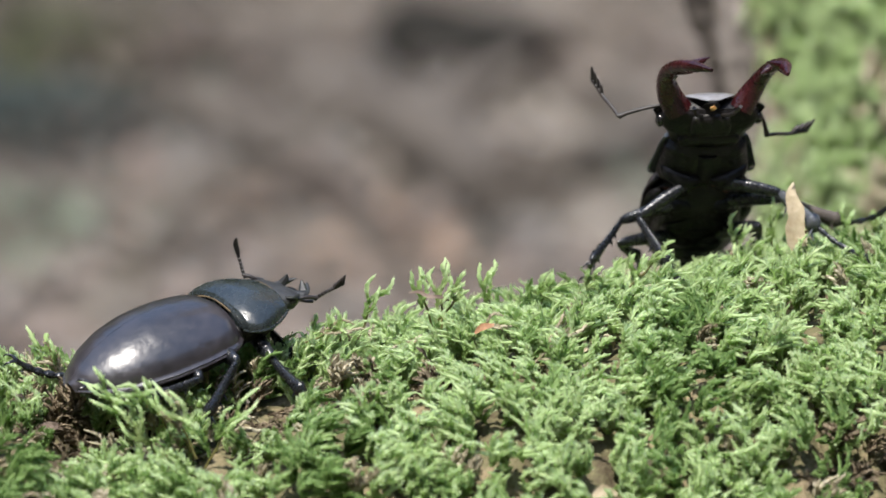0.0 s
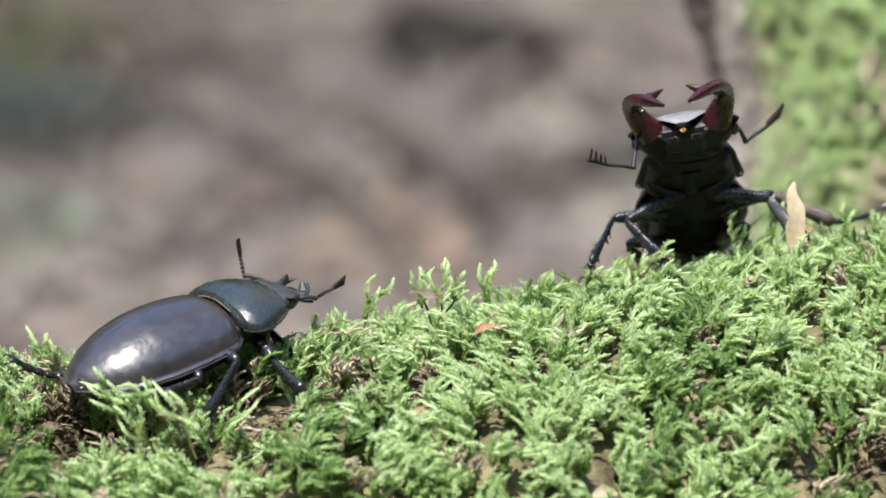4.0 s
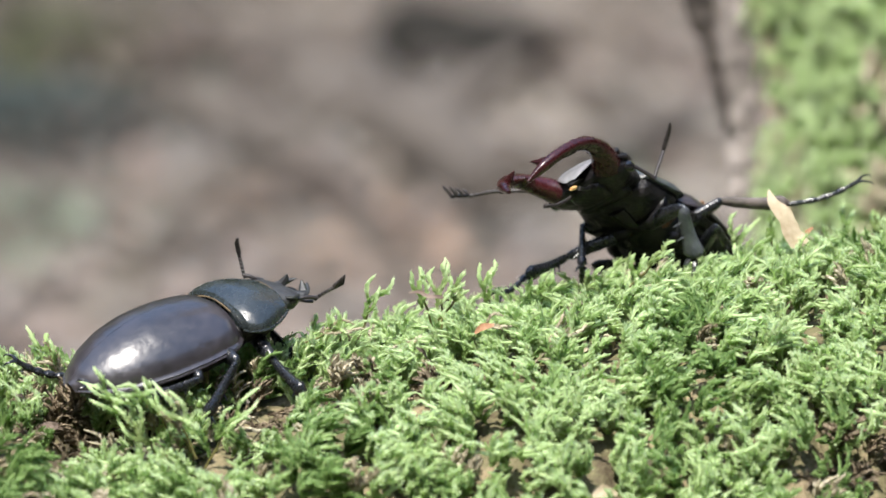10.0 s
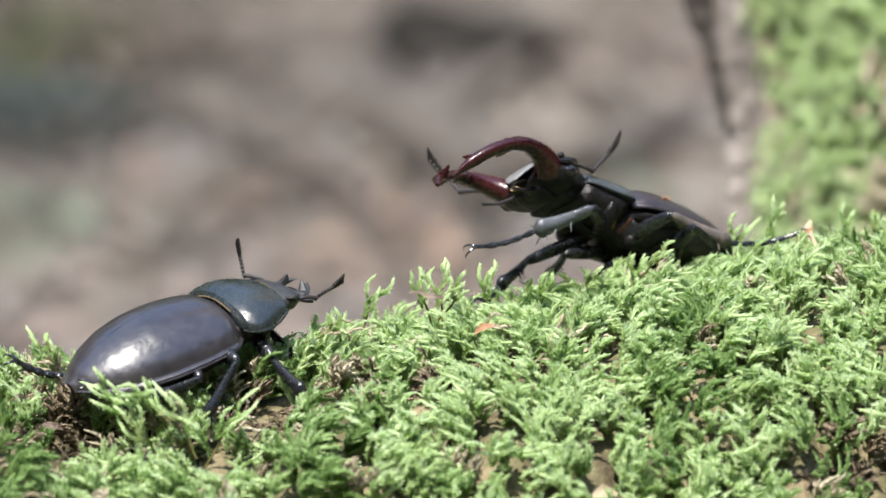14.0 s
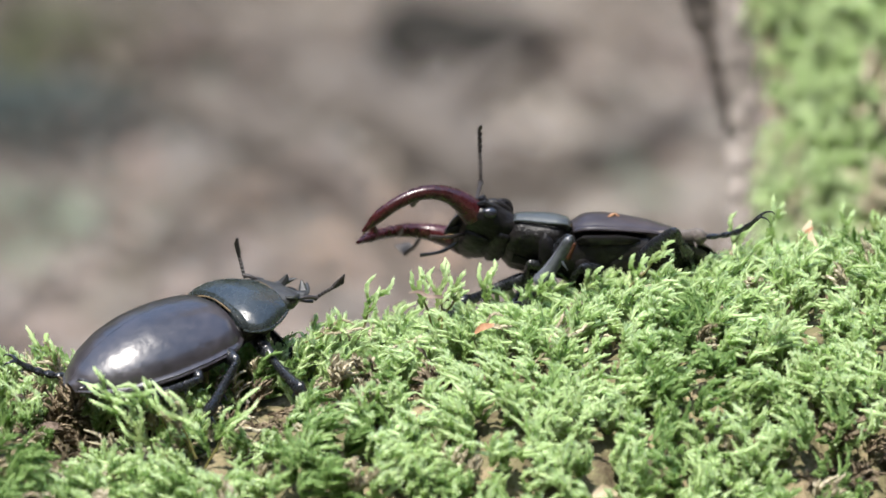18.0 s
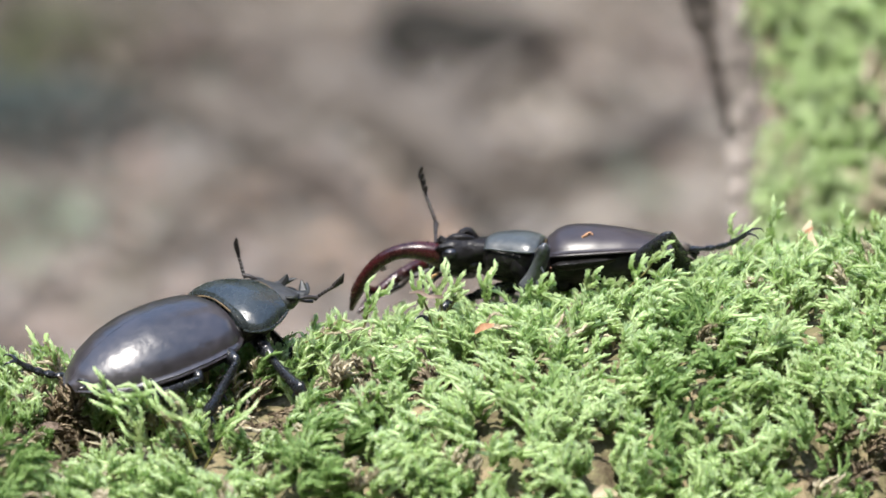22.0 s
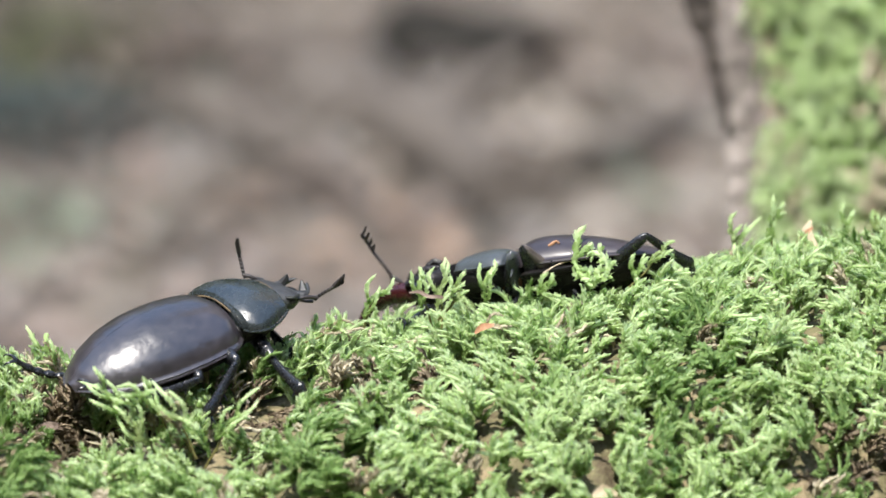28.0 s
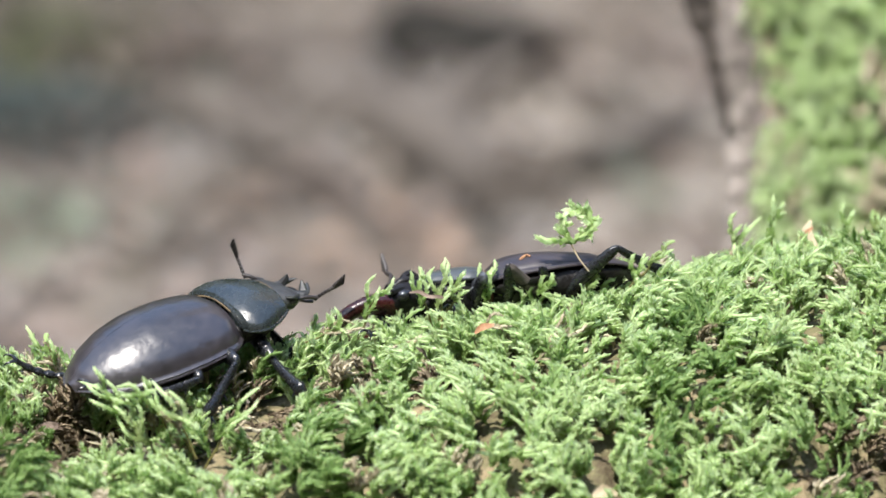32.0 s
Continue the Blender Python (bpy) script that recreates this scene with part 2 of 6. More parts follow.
def rope(tuft, path, width, leaves, r, young=0.55, sides=5, rings=5):
    """A plump branchlet: a soft blunt core clad in overlapping pointed leaves, flattened a little into two ranks."""
    P = np.array(path, float)
    n = len(P)

    def spot(t):
        k = t * (n - 1)
        a = int(min(k, n - 2))
        d = P[a + 1] - P[a]
        d = d / (np.linalg.norm(d) + 1e-9)
        side = np.cross(d, (0.25, 0.15, 1.0))
        side /= np.linalg.norm(side) + 1e-9
        return P[a] + (P[a + 1] - P[a]) * (k - a), d, side, np.cross(side, d)

    def thick(t):
        return width * 0.27 * (0.75 + 0.40 * t) * max(0.0, 1 - t ** 12) ** 0.5

    def age(t):
        return 2 if t > young else 0 if t < 0.22 else 1

    last = None
    for i in range(rings):
        t = 0.98 * i / (rings - 1)
        p, d, side, up = spot(t)
        w = thick(t) * r.uniform(0.9, 1.1)
        ring = [p + (side * 1.15 * math.cos(a) + up * 0.85 * math.sin(a)) * w for a in [2 * math.pi * (j + 0.5 * (i % 2)) / sides for j in range(sides)]]
        if last:
            q = sides
            tuft.add(last + ring, [t3 for j in range(q) for t3 in ((j, (j + 1) % q, q + j), ((j + 1) % q, q + (j + 1) % q, q + j))], age(t))
        last = ring
    for i in range(leaves):
        t = (i + 0.4) / leaves
        p, d, side, up = spot(t)
        a = (i % 2) * math.pi + r.normal(0, 0.7) if i % 3 else r.uniform(0.8, 2.3)
        o = side * math.cos(a) + up * math.sin(a)
        q = np.cross(d, o)
        ln = width * r.uniform(0.66, 0.92) * (1 - 0.62 * t ** 4)
        wd = ln * r.uniform(0.30, 0.42)
        lift = r.uniform(0.5, 1.0) * (1 - 0.4 * t ** 5)
        p = p + o * thick(t) * 0.75
        mid = p + d * ln * 0.45 + o * ln * lift * 0.50
        tuft.add((p, mid + q * wd - o * wd * 0.35, p + d * ln * 0.95 + o * ln * lift * 0.75, mid - q * wd - o * wd * 0.35), ((0, 1, 2), (0, 2, 3)), age(t))


def shoot(r, length, branches, droop, width=0.66, leaves=22, curl=0.0, sway=0.3, nod=0.0, sides=5, rings=5):
    """One shoot growing along +x and arching: a stem with branchlets to both sides like a feather, their tips nodding over."""
    n = 9
    st = []
    ph = r.uniform(0, 1)
    for i in range(n):
        t = i / (n - 1)
        st.append((length * t * (1 - 0.16 * t * droop), sway * math.sin(t * 3.4 + ph), length * (0.36 * math.sin(t * 2.4) - 0.36 * droop * t * t + curl * t ** 3)))
    if nod:
        turn = [0.45 - nod * (i / (n - 1)) ** 1.4 for i in range(n)]
        st = [(length / n * sum(math.cos(a) for a in turn[:i]), sway * math.sin(i / (n - 1) * 3.4 + ph), length / n * sum(math.sin(a) for a in turn[:i])) for i in range(n)]
    st = np.array(st)
    tuft = Tuft()
    rope(tuft, st[1:], width * 1.08, int(leaves * 1.5), r, 0.72, sides, rings + 2)
    for b in range(branches):
        t = 0.12 + 0.70 * (b + r.uniform(0, 0.6)) / branches
        k = t * (n - 1)
        a = int(min(k, n - 2))
        p = st[a] + (st[a + 1] - st[a]) * (k - a)
        sd = 1 if b % 2 else -1
        bl = length * r.uniform(0.38, 0.64) * (1.15 - 0.5 * t)
        ang = r.uniform(0.3, 0.95) * sd
        dx, dy, dz = math.cos(ang), math.sin(ang), r.uniform(0.15, 0.75)
        hk, wv, wp = r.uniform(0.3, 1.0), r.uniform(0.05, 0.14), r.uniform(0, 6)
        path = [p + np.array((dx * v + 0.2 * v * v, dy * v * (1 - 0.6 * v) + wv * math.sin(wp + 5 * v) * v, dz * v - hk * v ** 3 + wv * math.cos(wp + 4 * v) * v)) * bl for v in np.linspace(0, 1, 7)]
        rope(tuft, path, width, leaves, r, r.uniform(0.35, 0.65), sides, rings)
    return tuft.done()


SHOOTS = [shoot(np.random.default_rng(20 + i), 6.0 + 0.7 * (i % 4), 5 + i % 3, 0.5 + 0.22 * (i % 6), 0.92 + 0.10 * (i % 3), sway=0.3 + 0.25 * (i % 4)) for i in range(16)]
SHOOTS_FAR = [shoot(np.random.default_rng(50 + i), 8.0, 6, 0.7, 1.5, 5, sides=4, rings=3) for i in range(6)]


def basis(fwd, nrm):
    x = fwd / (np.linalg.norm(fwd) + 1e-9)
    y = np.cross(nrm, x)
    y = y / (np.linalg.norm(y) + 1e-9)
    return np.stack([x, y, np.cross(x, y)], 1)


def scatter(points, normals, lean, scales, shoots, mats_of, r):
    """Shoots at the points, leaning with the given directions; returns corners, triangles and a material for each."""
    V, F, I, k = [], [], [], 0
    for p, n, d, c, mi in zip(points, normals, lean, scales, mats_of):
        v, f, age = shoots[r.integers(len(shoots))]
        V.append((v * c) @ basis(d, n).T + p)
        F.append(f + k)
        k += len(v)
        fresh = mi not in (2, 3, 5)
        # old bases take deep green, which also puts shade for depth into the colour
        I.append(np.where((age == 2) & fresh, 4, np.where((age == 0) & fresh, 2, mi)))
    return np.concatenate(V), np.concatenate(F), np.concatenate(I)


def stuff_mesh(name, verts, faces, idx, materials, smooth=True):
    return mesh_from(name, verts, faces, materials, smooth, idx)


def build_moss():
    n = 2750
    u = rng.uniform(-77, 77, n)
    th = rng.uniform(-0.55, 1.42, n)
    ho = hollow(u, th)
    bare = sum(np.exp(-((u - a) / b) ** 2 - ((th - c) / d) ** 2) for a, c, b, d in BARE)
    keep = rng.uniform(0, 1, n) > np.clip(bare * 1.15, 0, 0.93)
    u, th, ho = u[keep], th[keep], ho[keep]
    P, N = bed(u, th), bed_normal(u, th)
    m = len(u)
    az = 1.2 + 1.5 * np.sin(u * 0.11 + 0.7) + 1.1 * np.sin(th * 5.3 + u * 0.07) + rng.normal(0, 1.1, m)
    side = np.stack([np.cos(az) * 0.9, np.full(m, -0.30), np.sin(az) * 0.5 + 0.35], -1)
    lean = N * rng.uniform(0.6, 1.2, (m, 1)) + side * rng.uniform(0.3, 0.8, (m, 1))
    dry = np.clip(bare[keep] * 1.5, 0, 0.8) + 0.03
    patch = np.sin(u * 0.19 + 1.0) * np.sin(th * 4 + 0.6 * u * 0.1) + rng.normal(0, 0.55, m)
    old = np.clip((-u - 10) / 20, 0, 1) * np.clip((th - 0.15) / 0.2, 0, 1)
    patch = patch - 0.75 * old
    dry = dry + 0.10 * old
    mi = np.where(rng.uniform(0, 1, m) < dry, np.where(bare[keep] > 0.25, 5, 3), np.where(patch > 0.55, 1, np.where(patch < -0.75, 2, 0)))
    sc = rng.uniform(0.82, 1.32, m)
    low = sum(np.exp(-((u - a) / (b * 1.1)) ** 2 - ((th - c - 0.16) / (d * 1.1)) ** 2) for a, c, b, d in BARE)
    sc = sc * (1 - 0.55 * np.clip(low, 0, 1))
    q = len(BARE)
    bu = np.concatenate([rng.normal(a, b * 0.6, 16) for a, c, b, d in BARE])
    bt = np.concatenate([rng.normal(c, d * 0.6, 16) for a, c, b, d in BARE])
    bl = np.stack([rng.normal(0, 1, q * 16), rng.normal(-0.2, 0.4, q * 16), rng.normal(0.1, 0.4, q * 16)], -1)
    P, N = np.concatenate([P, bed(bu, bt)]), np.concatenate([N, bed_normal(bu, bt)])
    lean, sc = np.concatenate([lean, bl]), np.concatenate([sc, rng.uniform(0.45, 0.8, q * 16)])
    mi = np.concatenate([mi, np.full(q * 16, 5)])
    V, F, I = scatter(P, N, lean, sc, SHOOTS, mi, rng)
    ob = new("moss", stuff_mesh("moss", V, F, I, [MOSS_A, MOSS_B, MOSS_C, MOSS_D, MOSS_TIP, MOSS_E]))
    return tagged(ob, "bright green feathery moss covering the log", "moss", kind="stuff")


def moss_sprig(seed, length, branches, droop, curl, m, label, material, stem=0.16, root=4.0, width=0.7, group="upright moss sprigs"):
    """A single sprig: stem and leaves; it grows along its own x."""
    r = np.random.default_rng(seed)
    ob = top("moss_sprig", label, "moss", m, group)
    v, f, age = shoot(r, length * 1.15, branches + 1, droop, width * 1.25, 34, curl, 0.9, r.uniform(1.9, 2.9) * (-1 if seed % 3 == 0 else 1), 6, 8)
    lv = new("leaves", mesh_from("leaves", v, f, [material, MOSS_TIP], True, (age == 2) & (material != MOSS_D)))
    lv.parent = ob
    s = Shape()
    s.tube([(-root, 0, -root * 0.15), (0, 0, 0), (length * 0.25, 0.3, length * 0.08), (length * 0.4, 0.4, length * 0.1)], [stem * 1.2, stem * 1.1, stem, stem * 0.6], 6)
    part("stem", s, STEM, ob)
    return ob


# ---- beetle parts ----
def arc_shell(L, prof, z0, a0, a1, x0, flare=0.0, n=16, m=26, thick=0.93, rim=0.26):
    """One wing case: a domed half shell from the seam to the side edge, with thickness. prof: rows (share of length, half width, height)."""
    A = np.array(prof, float)
    rings, edge = [], []
    for i in range(m + 1):
        s = 1 - (1 - i / m) ** 1.15
        s = i / m if i < m * 0.6 else s
        hw, ht = np.interp(s, A[:, 0], A[:, 1]), np.interp(s, A[:, 0], A[:, 2])
        # soften the corners of the profile
        e = 0.03
        hw = (hw + np.interp(min(1, s + e), A[:, 0], A[:, 1]) + np.interp(max(0, s - e), A[:, 0], A[:, 1])) / 3
        ht = (ht + np.interp(min(1, s + e), A[:, 0], A[:, 2]) + np.interp(max(0, s - e), A[:, 0], A[:, 2])) / 3
        zz = z0 - 0.6 * max(0, s - 0.6)
        outer, inner = [], []
        for j in range(n + 1):
            a = radians(a0 + (a1 - a0) * j / n)
            c, sn = math.cos(a), math.sin(a)
            y = hw * math.copysign(abs(c) ** 0.98, c)
            z = zz + ht * (abs(sn) ** 1.22 if sn > 0 else -abs(sn))
            if j >= n - 1:
                y += flare * min(1, hw / 3)
            outer.append((x0 - L * s, max(y, 0.03), z))
            inner.append((x0 - L * s, max(y * thick, 0.03), zz + (z - zz) * thick - 0.05))
        rings.append(outer + inner[::-1])
        edge.append((outer[-1][0], outer[-1][1], outer[-1][2] + 0.05))
    return Shape().rings(rings).tube(edge, [rim * min(1, 0.4 + 4 * (1 - i / m)) for i in range(m + 1)], 7)


def femur_shape(L, r):
    s = Shape()
    s.tube(smooth_line([(-0.3, 0, 0), (L * 0.18, 0, r * 0.25), (L * 0.5, 0, r * 0.35), (L * 0.82, 0, r * 0.15), (L + 0.35 * r, 0, 0)], 4),
           np.interp(np.linspace(0, 1, 17), [0, 0.15, 0.5, 0.85, 0.94, 1], [r * 0.6, r * 1.0, r * 1.08, r * 0.82, r * 0.6, r * 0.1]), 10, 0.75, (0, 1, 0))
    return s


def tibia_shape(L, r):
    s = Shape()
    s.tube(smooth_line([(-0.3 * r, 0, 0), (L * 0.3, 0, -r * 0.2), (L * 0.7, 0, -r * 0.1), (L + 0.1 * r, 0, r * 0.1)], 5),
           np.interp(np.linspace(0, 1, 16), [0, 0.06, 0.15, 0.6, 0.9, 1], [r * 0.15, r * 0.6, r * 0.72, r * 0.92, r * 1.3, r * 0.35]), 9, 0.7, (0, 1, 0))
    return s


def spine_shapes(L, r, spines, seed):
    """The thorns along a shin and the two spurs at its end."""
    rr = random.Random(seed)
    out = []
    for k in range(spines):
        x = L * (0.25 + 0.7 * k / max(1, spines - 1))
        a = rr.choice((-1, 1)) * rr.uniform(0.6, 1.3)
        o = Vector((0, math.sin(a) * r * 0.7, -math.cos(a) * r * 0.7))
        out.append(Shape().tube([Vector((x, 0, 0)) + o * 0.6, Vector((x + 0.35, 0, 0)) + o * 1.3, Vector((x + 0.75, 0, 0)) + o * 2.3], [0.24, 0.17, 0.03], 5))
    for sg in (-1, 1):
        out.append(Shape().tube([(L - 0.3, sg * r * 0.6, -r * 0.5), (L + 0.4, sg * r * 0.9, -r * 0.8), (L + 0.9, sg * r, -r)], [0.2, 0.13, 0.02], 5))
    return out


def tarsus_shape(L, r):
    """Five beaded joints in one line."""
    s = Shape()
    xs = np.linspace(0, 0.98, 31)
    rad = [r * (0.62 + 0.42 * abs(math.sin(math.pi * 5 * x)) * (1 if x < 0.8 else 0.3)) for x in xs]
    s.tube([(L * x, 0, -0.10 * L * math.sin(x * 3)) for x in xs], rad, 7)
    return s


def claw_shape(L, r, sg):
    zt = -0.10 * L * math.sin(0.97 * 3)
    return Shape().tube(smooth_line([(L * 0.95, 0, zt), (L * 1.04, sg * 0.6, zt + 0.1), (L * 1.13, sg * 0.95, zt - 0.4), (L * 1.14, sg * 1.0, zt - 1.1)], 3), np.linspace(r * 0.55, 0.05, 10), 5)


def antenna_parts(ob, l1, l2, big, comb=1.0):
    """Scape and lamellate whip of one feeler, both along their own x."""
    a, b = Shape(), Shape()
    a.tube(smooth_line([(-0.2, 0, 0), (l1 * 0.3, 0, 0.25), (l1 * 0.7, 0, 0.25), (l1, 0, 0)], 4), np.interp(np.linspace(0, 1, 13), [0, 0.2, 0.8, 1], [0.26, 0.26, 0.33, 0.48]) * big, 8)
    bx = np.linspace(0, l2, 28)
    b.tube([(x, 0, 0.12 * math.sin(x)) for x in bx], [(0.29 + 0.09 * math.sin(i * 2.1)) * big for i in range(27)] + [0.16 * big], 8)
    sc = part("antenna_scape", a, ANT, ob)
    fl = part("antenna_whip", b, ANT, ob)
    for i in range(4):
        x = l2 * (0.60 + 0.115 * i)
        ln = (1.25 + 0.3 * i) * big * comb
        c = Shape().tube([(x + 0.05, 0, 0), (x + 0.3, 0, ln * 0.5), (x + 0.7, 0, ln), (x + 0.85, 0, ln * 1.15)], [0.28 * big, 0.34 * big, 0.26 * big, 0.08], 7, 0.55, (1, 0, 0))
        part("club_lamella", c, ANT, fl)
    return sc, fl


def leg_parts(ob, lens, r, mats, seed, shin=0.78):
    tarsus = part("tarsus", tarsus_shape(lens[2], r * 0.42), mats[2], ob)
    for sg in (-1, 1):
        part("claw", claw_shape(lens[2], r * 0.42, sg), mats[2], tarsus)
    tibia = part("tibia", tibia_shape(lens[1], r * shin), mats[1], ob)
    for s in spine_shapes(lens[1], r * shin, 6, seed):
        part("spine", s, mats[1], tibia)
    return part("femur", femur_shape(lens[0], r), mats[0], ob), tibia, tarsus


FS = Matrix.Diagonal((0.99, 0.98, 0.92))
F_NECK = Vector((0.45, 0, -0.55))
F_BEND = Euler((0, radians(4.6), radians(0.5))).to_matrix()


def grown(s, bent=False):
    """A female's part at her true size; bent: turned with neck shield and head."""
    s.v = [tuple((F_BEND @ (FS @ Vector(p) - F_NECK) + F_NECK) if bent else FS @ Vector(p)) for p in s.v]
    return s


def build_female():
    ob = top("female_stag_beetle", "dark chestnut female stag beetle standing on the moss", "beetle", mm(-35.03, -27.46, -4.86, 6.94, -14.18, 35.71))
    prof = [(0, 6.4, 3.9), (0.015, 7.4, 4.6), (0.05, 8.5, 5.5), (0.12, 9.1, 6.3), (0.3, 9.6, 7.1), (0.5, 9.5, 7.1), (0.66, 8.7, 6.3), (0.8, 7.1, 4.9), (0.9, 5.0, 3.3), (0.96, 3.1, 2.0), (1.0, 0.8, 0.5)]
    sh = grown(arc_shell(27.0, prof, -2.4, 90, -6, 0.2, 0.5, 22, 40, rim=0.22))
    part("wing_case", sh, ELYTRA_F, ob, "glossy dark chestnut wing case")
    part("wing_case", sh.mirror(), ELYTRA_F, ob, "glossy dark chestnut wing case")
    part("abdomen", grown(Shape().loft(smooth_secs([(-25.8, -2.8, 0.6, 0.4, 0.5, 1), (-23, -2.8, 4.4, 1.0, 2.0, 0.9), (-17, -2.8, 7.5, 1.2, 3.6, 0.9), (-8, -2.8, 8.5, 1.5, 4.6, 0.85), (-1, -2.6, 7.4, 2.0, 4.6, 0.85), (3, -2, 6.0, 2.5, 4.0, 0.9), (6, -1.6, 4.4, 2.0, 3.2, 1)]))), BELLY, ob)
    part("scutellum", grown(Shape().ball((-0.9, 0, 1.6), (1.6, 1.5, 0.3))), PRONOTUM_F, ob)
    fr = Shape().tube([(0.5, y, 2.2 - 3.2 * (abs(y) / 8.2) ** 2.0) for y in np.linspace(-4.6, 4.6, 21)], 0.16, 5, 0.6, (1, 0, 0))
    part("hair_fringe", grown(fr), GOLD_HAIR, ob, "short golden hair fringe")
    pr = Shape().loft(smooth_secs([(0.5, -0.9, 7.6, 3.2, 0.5, 1.0), (0.9, -1.0, 8.7, 3.8, 0.6, 1.05), (2.2, -1.1, 9.5, 4.5, 0.6, 1.1), (4.0, -1.1, 9.6, 4.8, 0.6, 1.12), (6.2, -1.0, 8.8, 4.4, 0.6, 1.12), (8.0, -0.8, 7.7, 3.6, 0.6, 1.1), (9.2, -0.6, 7.0, 2.9, 0.5, 1.05), (9.6, -0.5, 6.2, 2.5, 0.4, 1.0)], 5), 52)
    for sg in (-1, 1):
        rim = smooth_line([(0.5, sg * 7.7, -1.1), (1.0, sg * 8.9, -1.2), (2.3, sg * 9.7, -1.25), (4.0, sg * 9.8, -1.25), (6.2, sg * 9.0, -1.15), (8.0, sg * 7.9, -0.95), (9.4, sg * 6.8, -0.7)], 6)
        pr.tube(rim, 0.2, 6)
    part("pronotum", grown(pr, True), PRONOTUM_F, ob, "broad glossy black neck shield with a thin raised rim")
    part("chest", grown(Shape().loft(smooth_secs([(-0.5, -1.4, 5.6, 1.0, 3.4, 0.9), (2.0, -1.4, 7.4, 0.8, 4.2, 0.85), (5.0, -1.5, 7.5, 0.8, 4.2, 0.85), (7.6, -1.2, 6.4, 0.8, 3.4, 0.85), (9.4, -0.8, 5.0, 1.0, 2.4, 0.9)], 4), 30), True), BELLY, ob)
    fr2 = Shape().tube([(9.72, y, 1.95 - 2.4 * (abs(y) / 6.0) ** 2.0) for y in np.linspace(-5.6, 5.6, 23)], 0.12, 5, 0.6, (1, 0, 0))
    part("hair_fringe", grown(fr2, True), GOLD_HAIR, ob, "short golden hair fringe")
    head = part("head", grown(Shape().loft(smooth_secs([(8.8, -0.4, 5.2, 2.2, 2.4, 0.95), (10.2, -0.4, 5.4, 2.1, 2.4, 0.85), (11.8, -0.5, 5.2, 1.7, 2.2, 0.75), (13.2, -0.7, 4.3, 1.2, 1.8, 0.75), (14.3, -0.9, 3.2, 0.7, 1.2, 0.8), (14.8, -1.0, 2.2, 0.4, 0.7, 0.9)], 4), 32), True), HEAD_F, ob, "rough matt black head")
    for sg in (-1, 1):
        part("eye", grown(Shape().ball((11.7, sg * 4.85, -0.3), (1.0, 0.75, 0.9)), True), EYE_BLACK, head)
        part("eye_ridge", grown(Shape().tube(smooth_line([(10.4, sg * 5.0, 0.7), (11.8, sg * 5.4, 0.5), (13.0, sg * 4.6, 0.2)], 4), [0.3, 0.4, 0.45, 0.45, 0.45, 0.45, 0.4, 0.35, 0.2], 7), True), HEAD_F, head)
        md = Shape()
        ln = smooth_line([(13.4, sg * 2.4, -0.9), (14.8, sg * 3.0, -0.8), (16.0, sg * 2.6, -0.4), (16.9, sg * 1.4, 0.2)], 4)
        md.tube(ln, np.linspace(1.3, 0.2, len(ln)), 9, 0.8)
        md.tube([(15.2, sg * 2.7, -0.4), (15.5, sg * 2.2, 0.5), (15.6, sg * 1.9, 1.2)], [0.8, 0.5, 0.15], 6)
        part("mandible", grown(md, True), HEAD_F, head, "short toothed black jaw")
        pl = Shape().tube(smooth_line([(14.2, sg * 1.6, -1.8), (15.6, sg * 2.4, -2.4), (16.8, sg * 2.9, -2.6)], 3), [0.2, 0.2, 0.2, 0.24, 0.26, 0.3, 0.34], 6)
        part("palp", grown(pl, True), ANT, head)
    part("labrum", grown(Shape().ball((14.9, 0, -0.9), (0.7, 1.4, 0.35)), True), SHELL, head)
    return ob


NECK = (9.3, 0, 0)


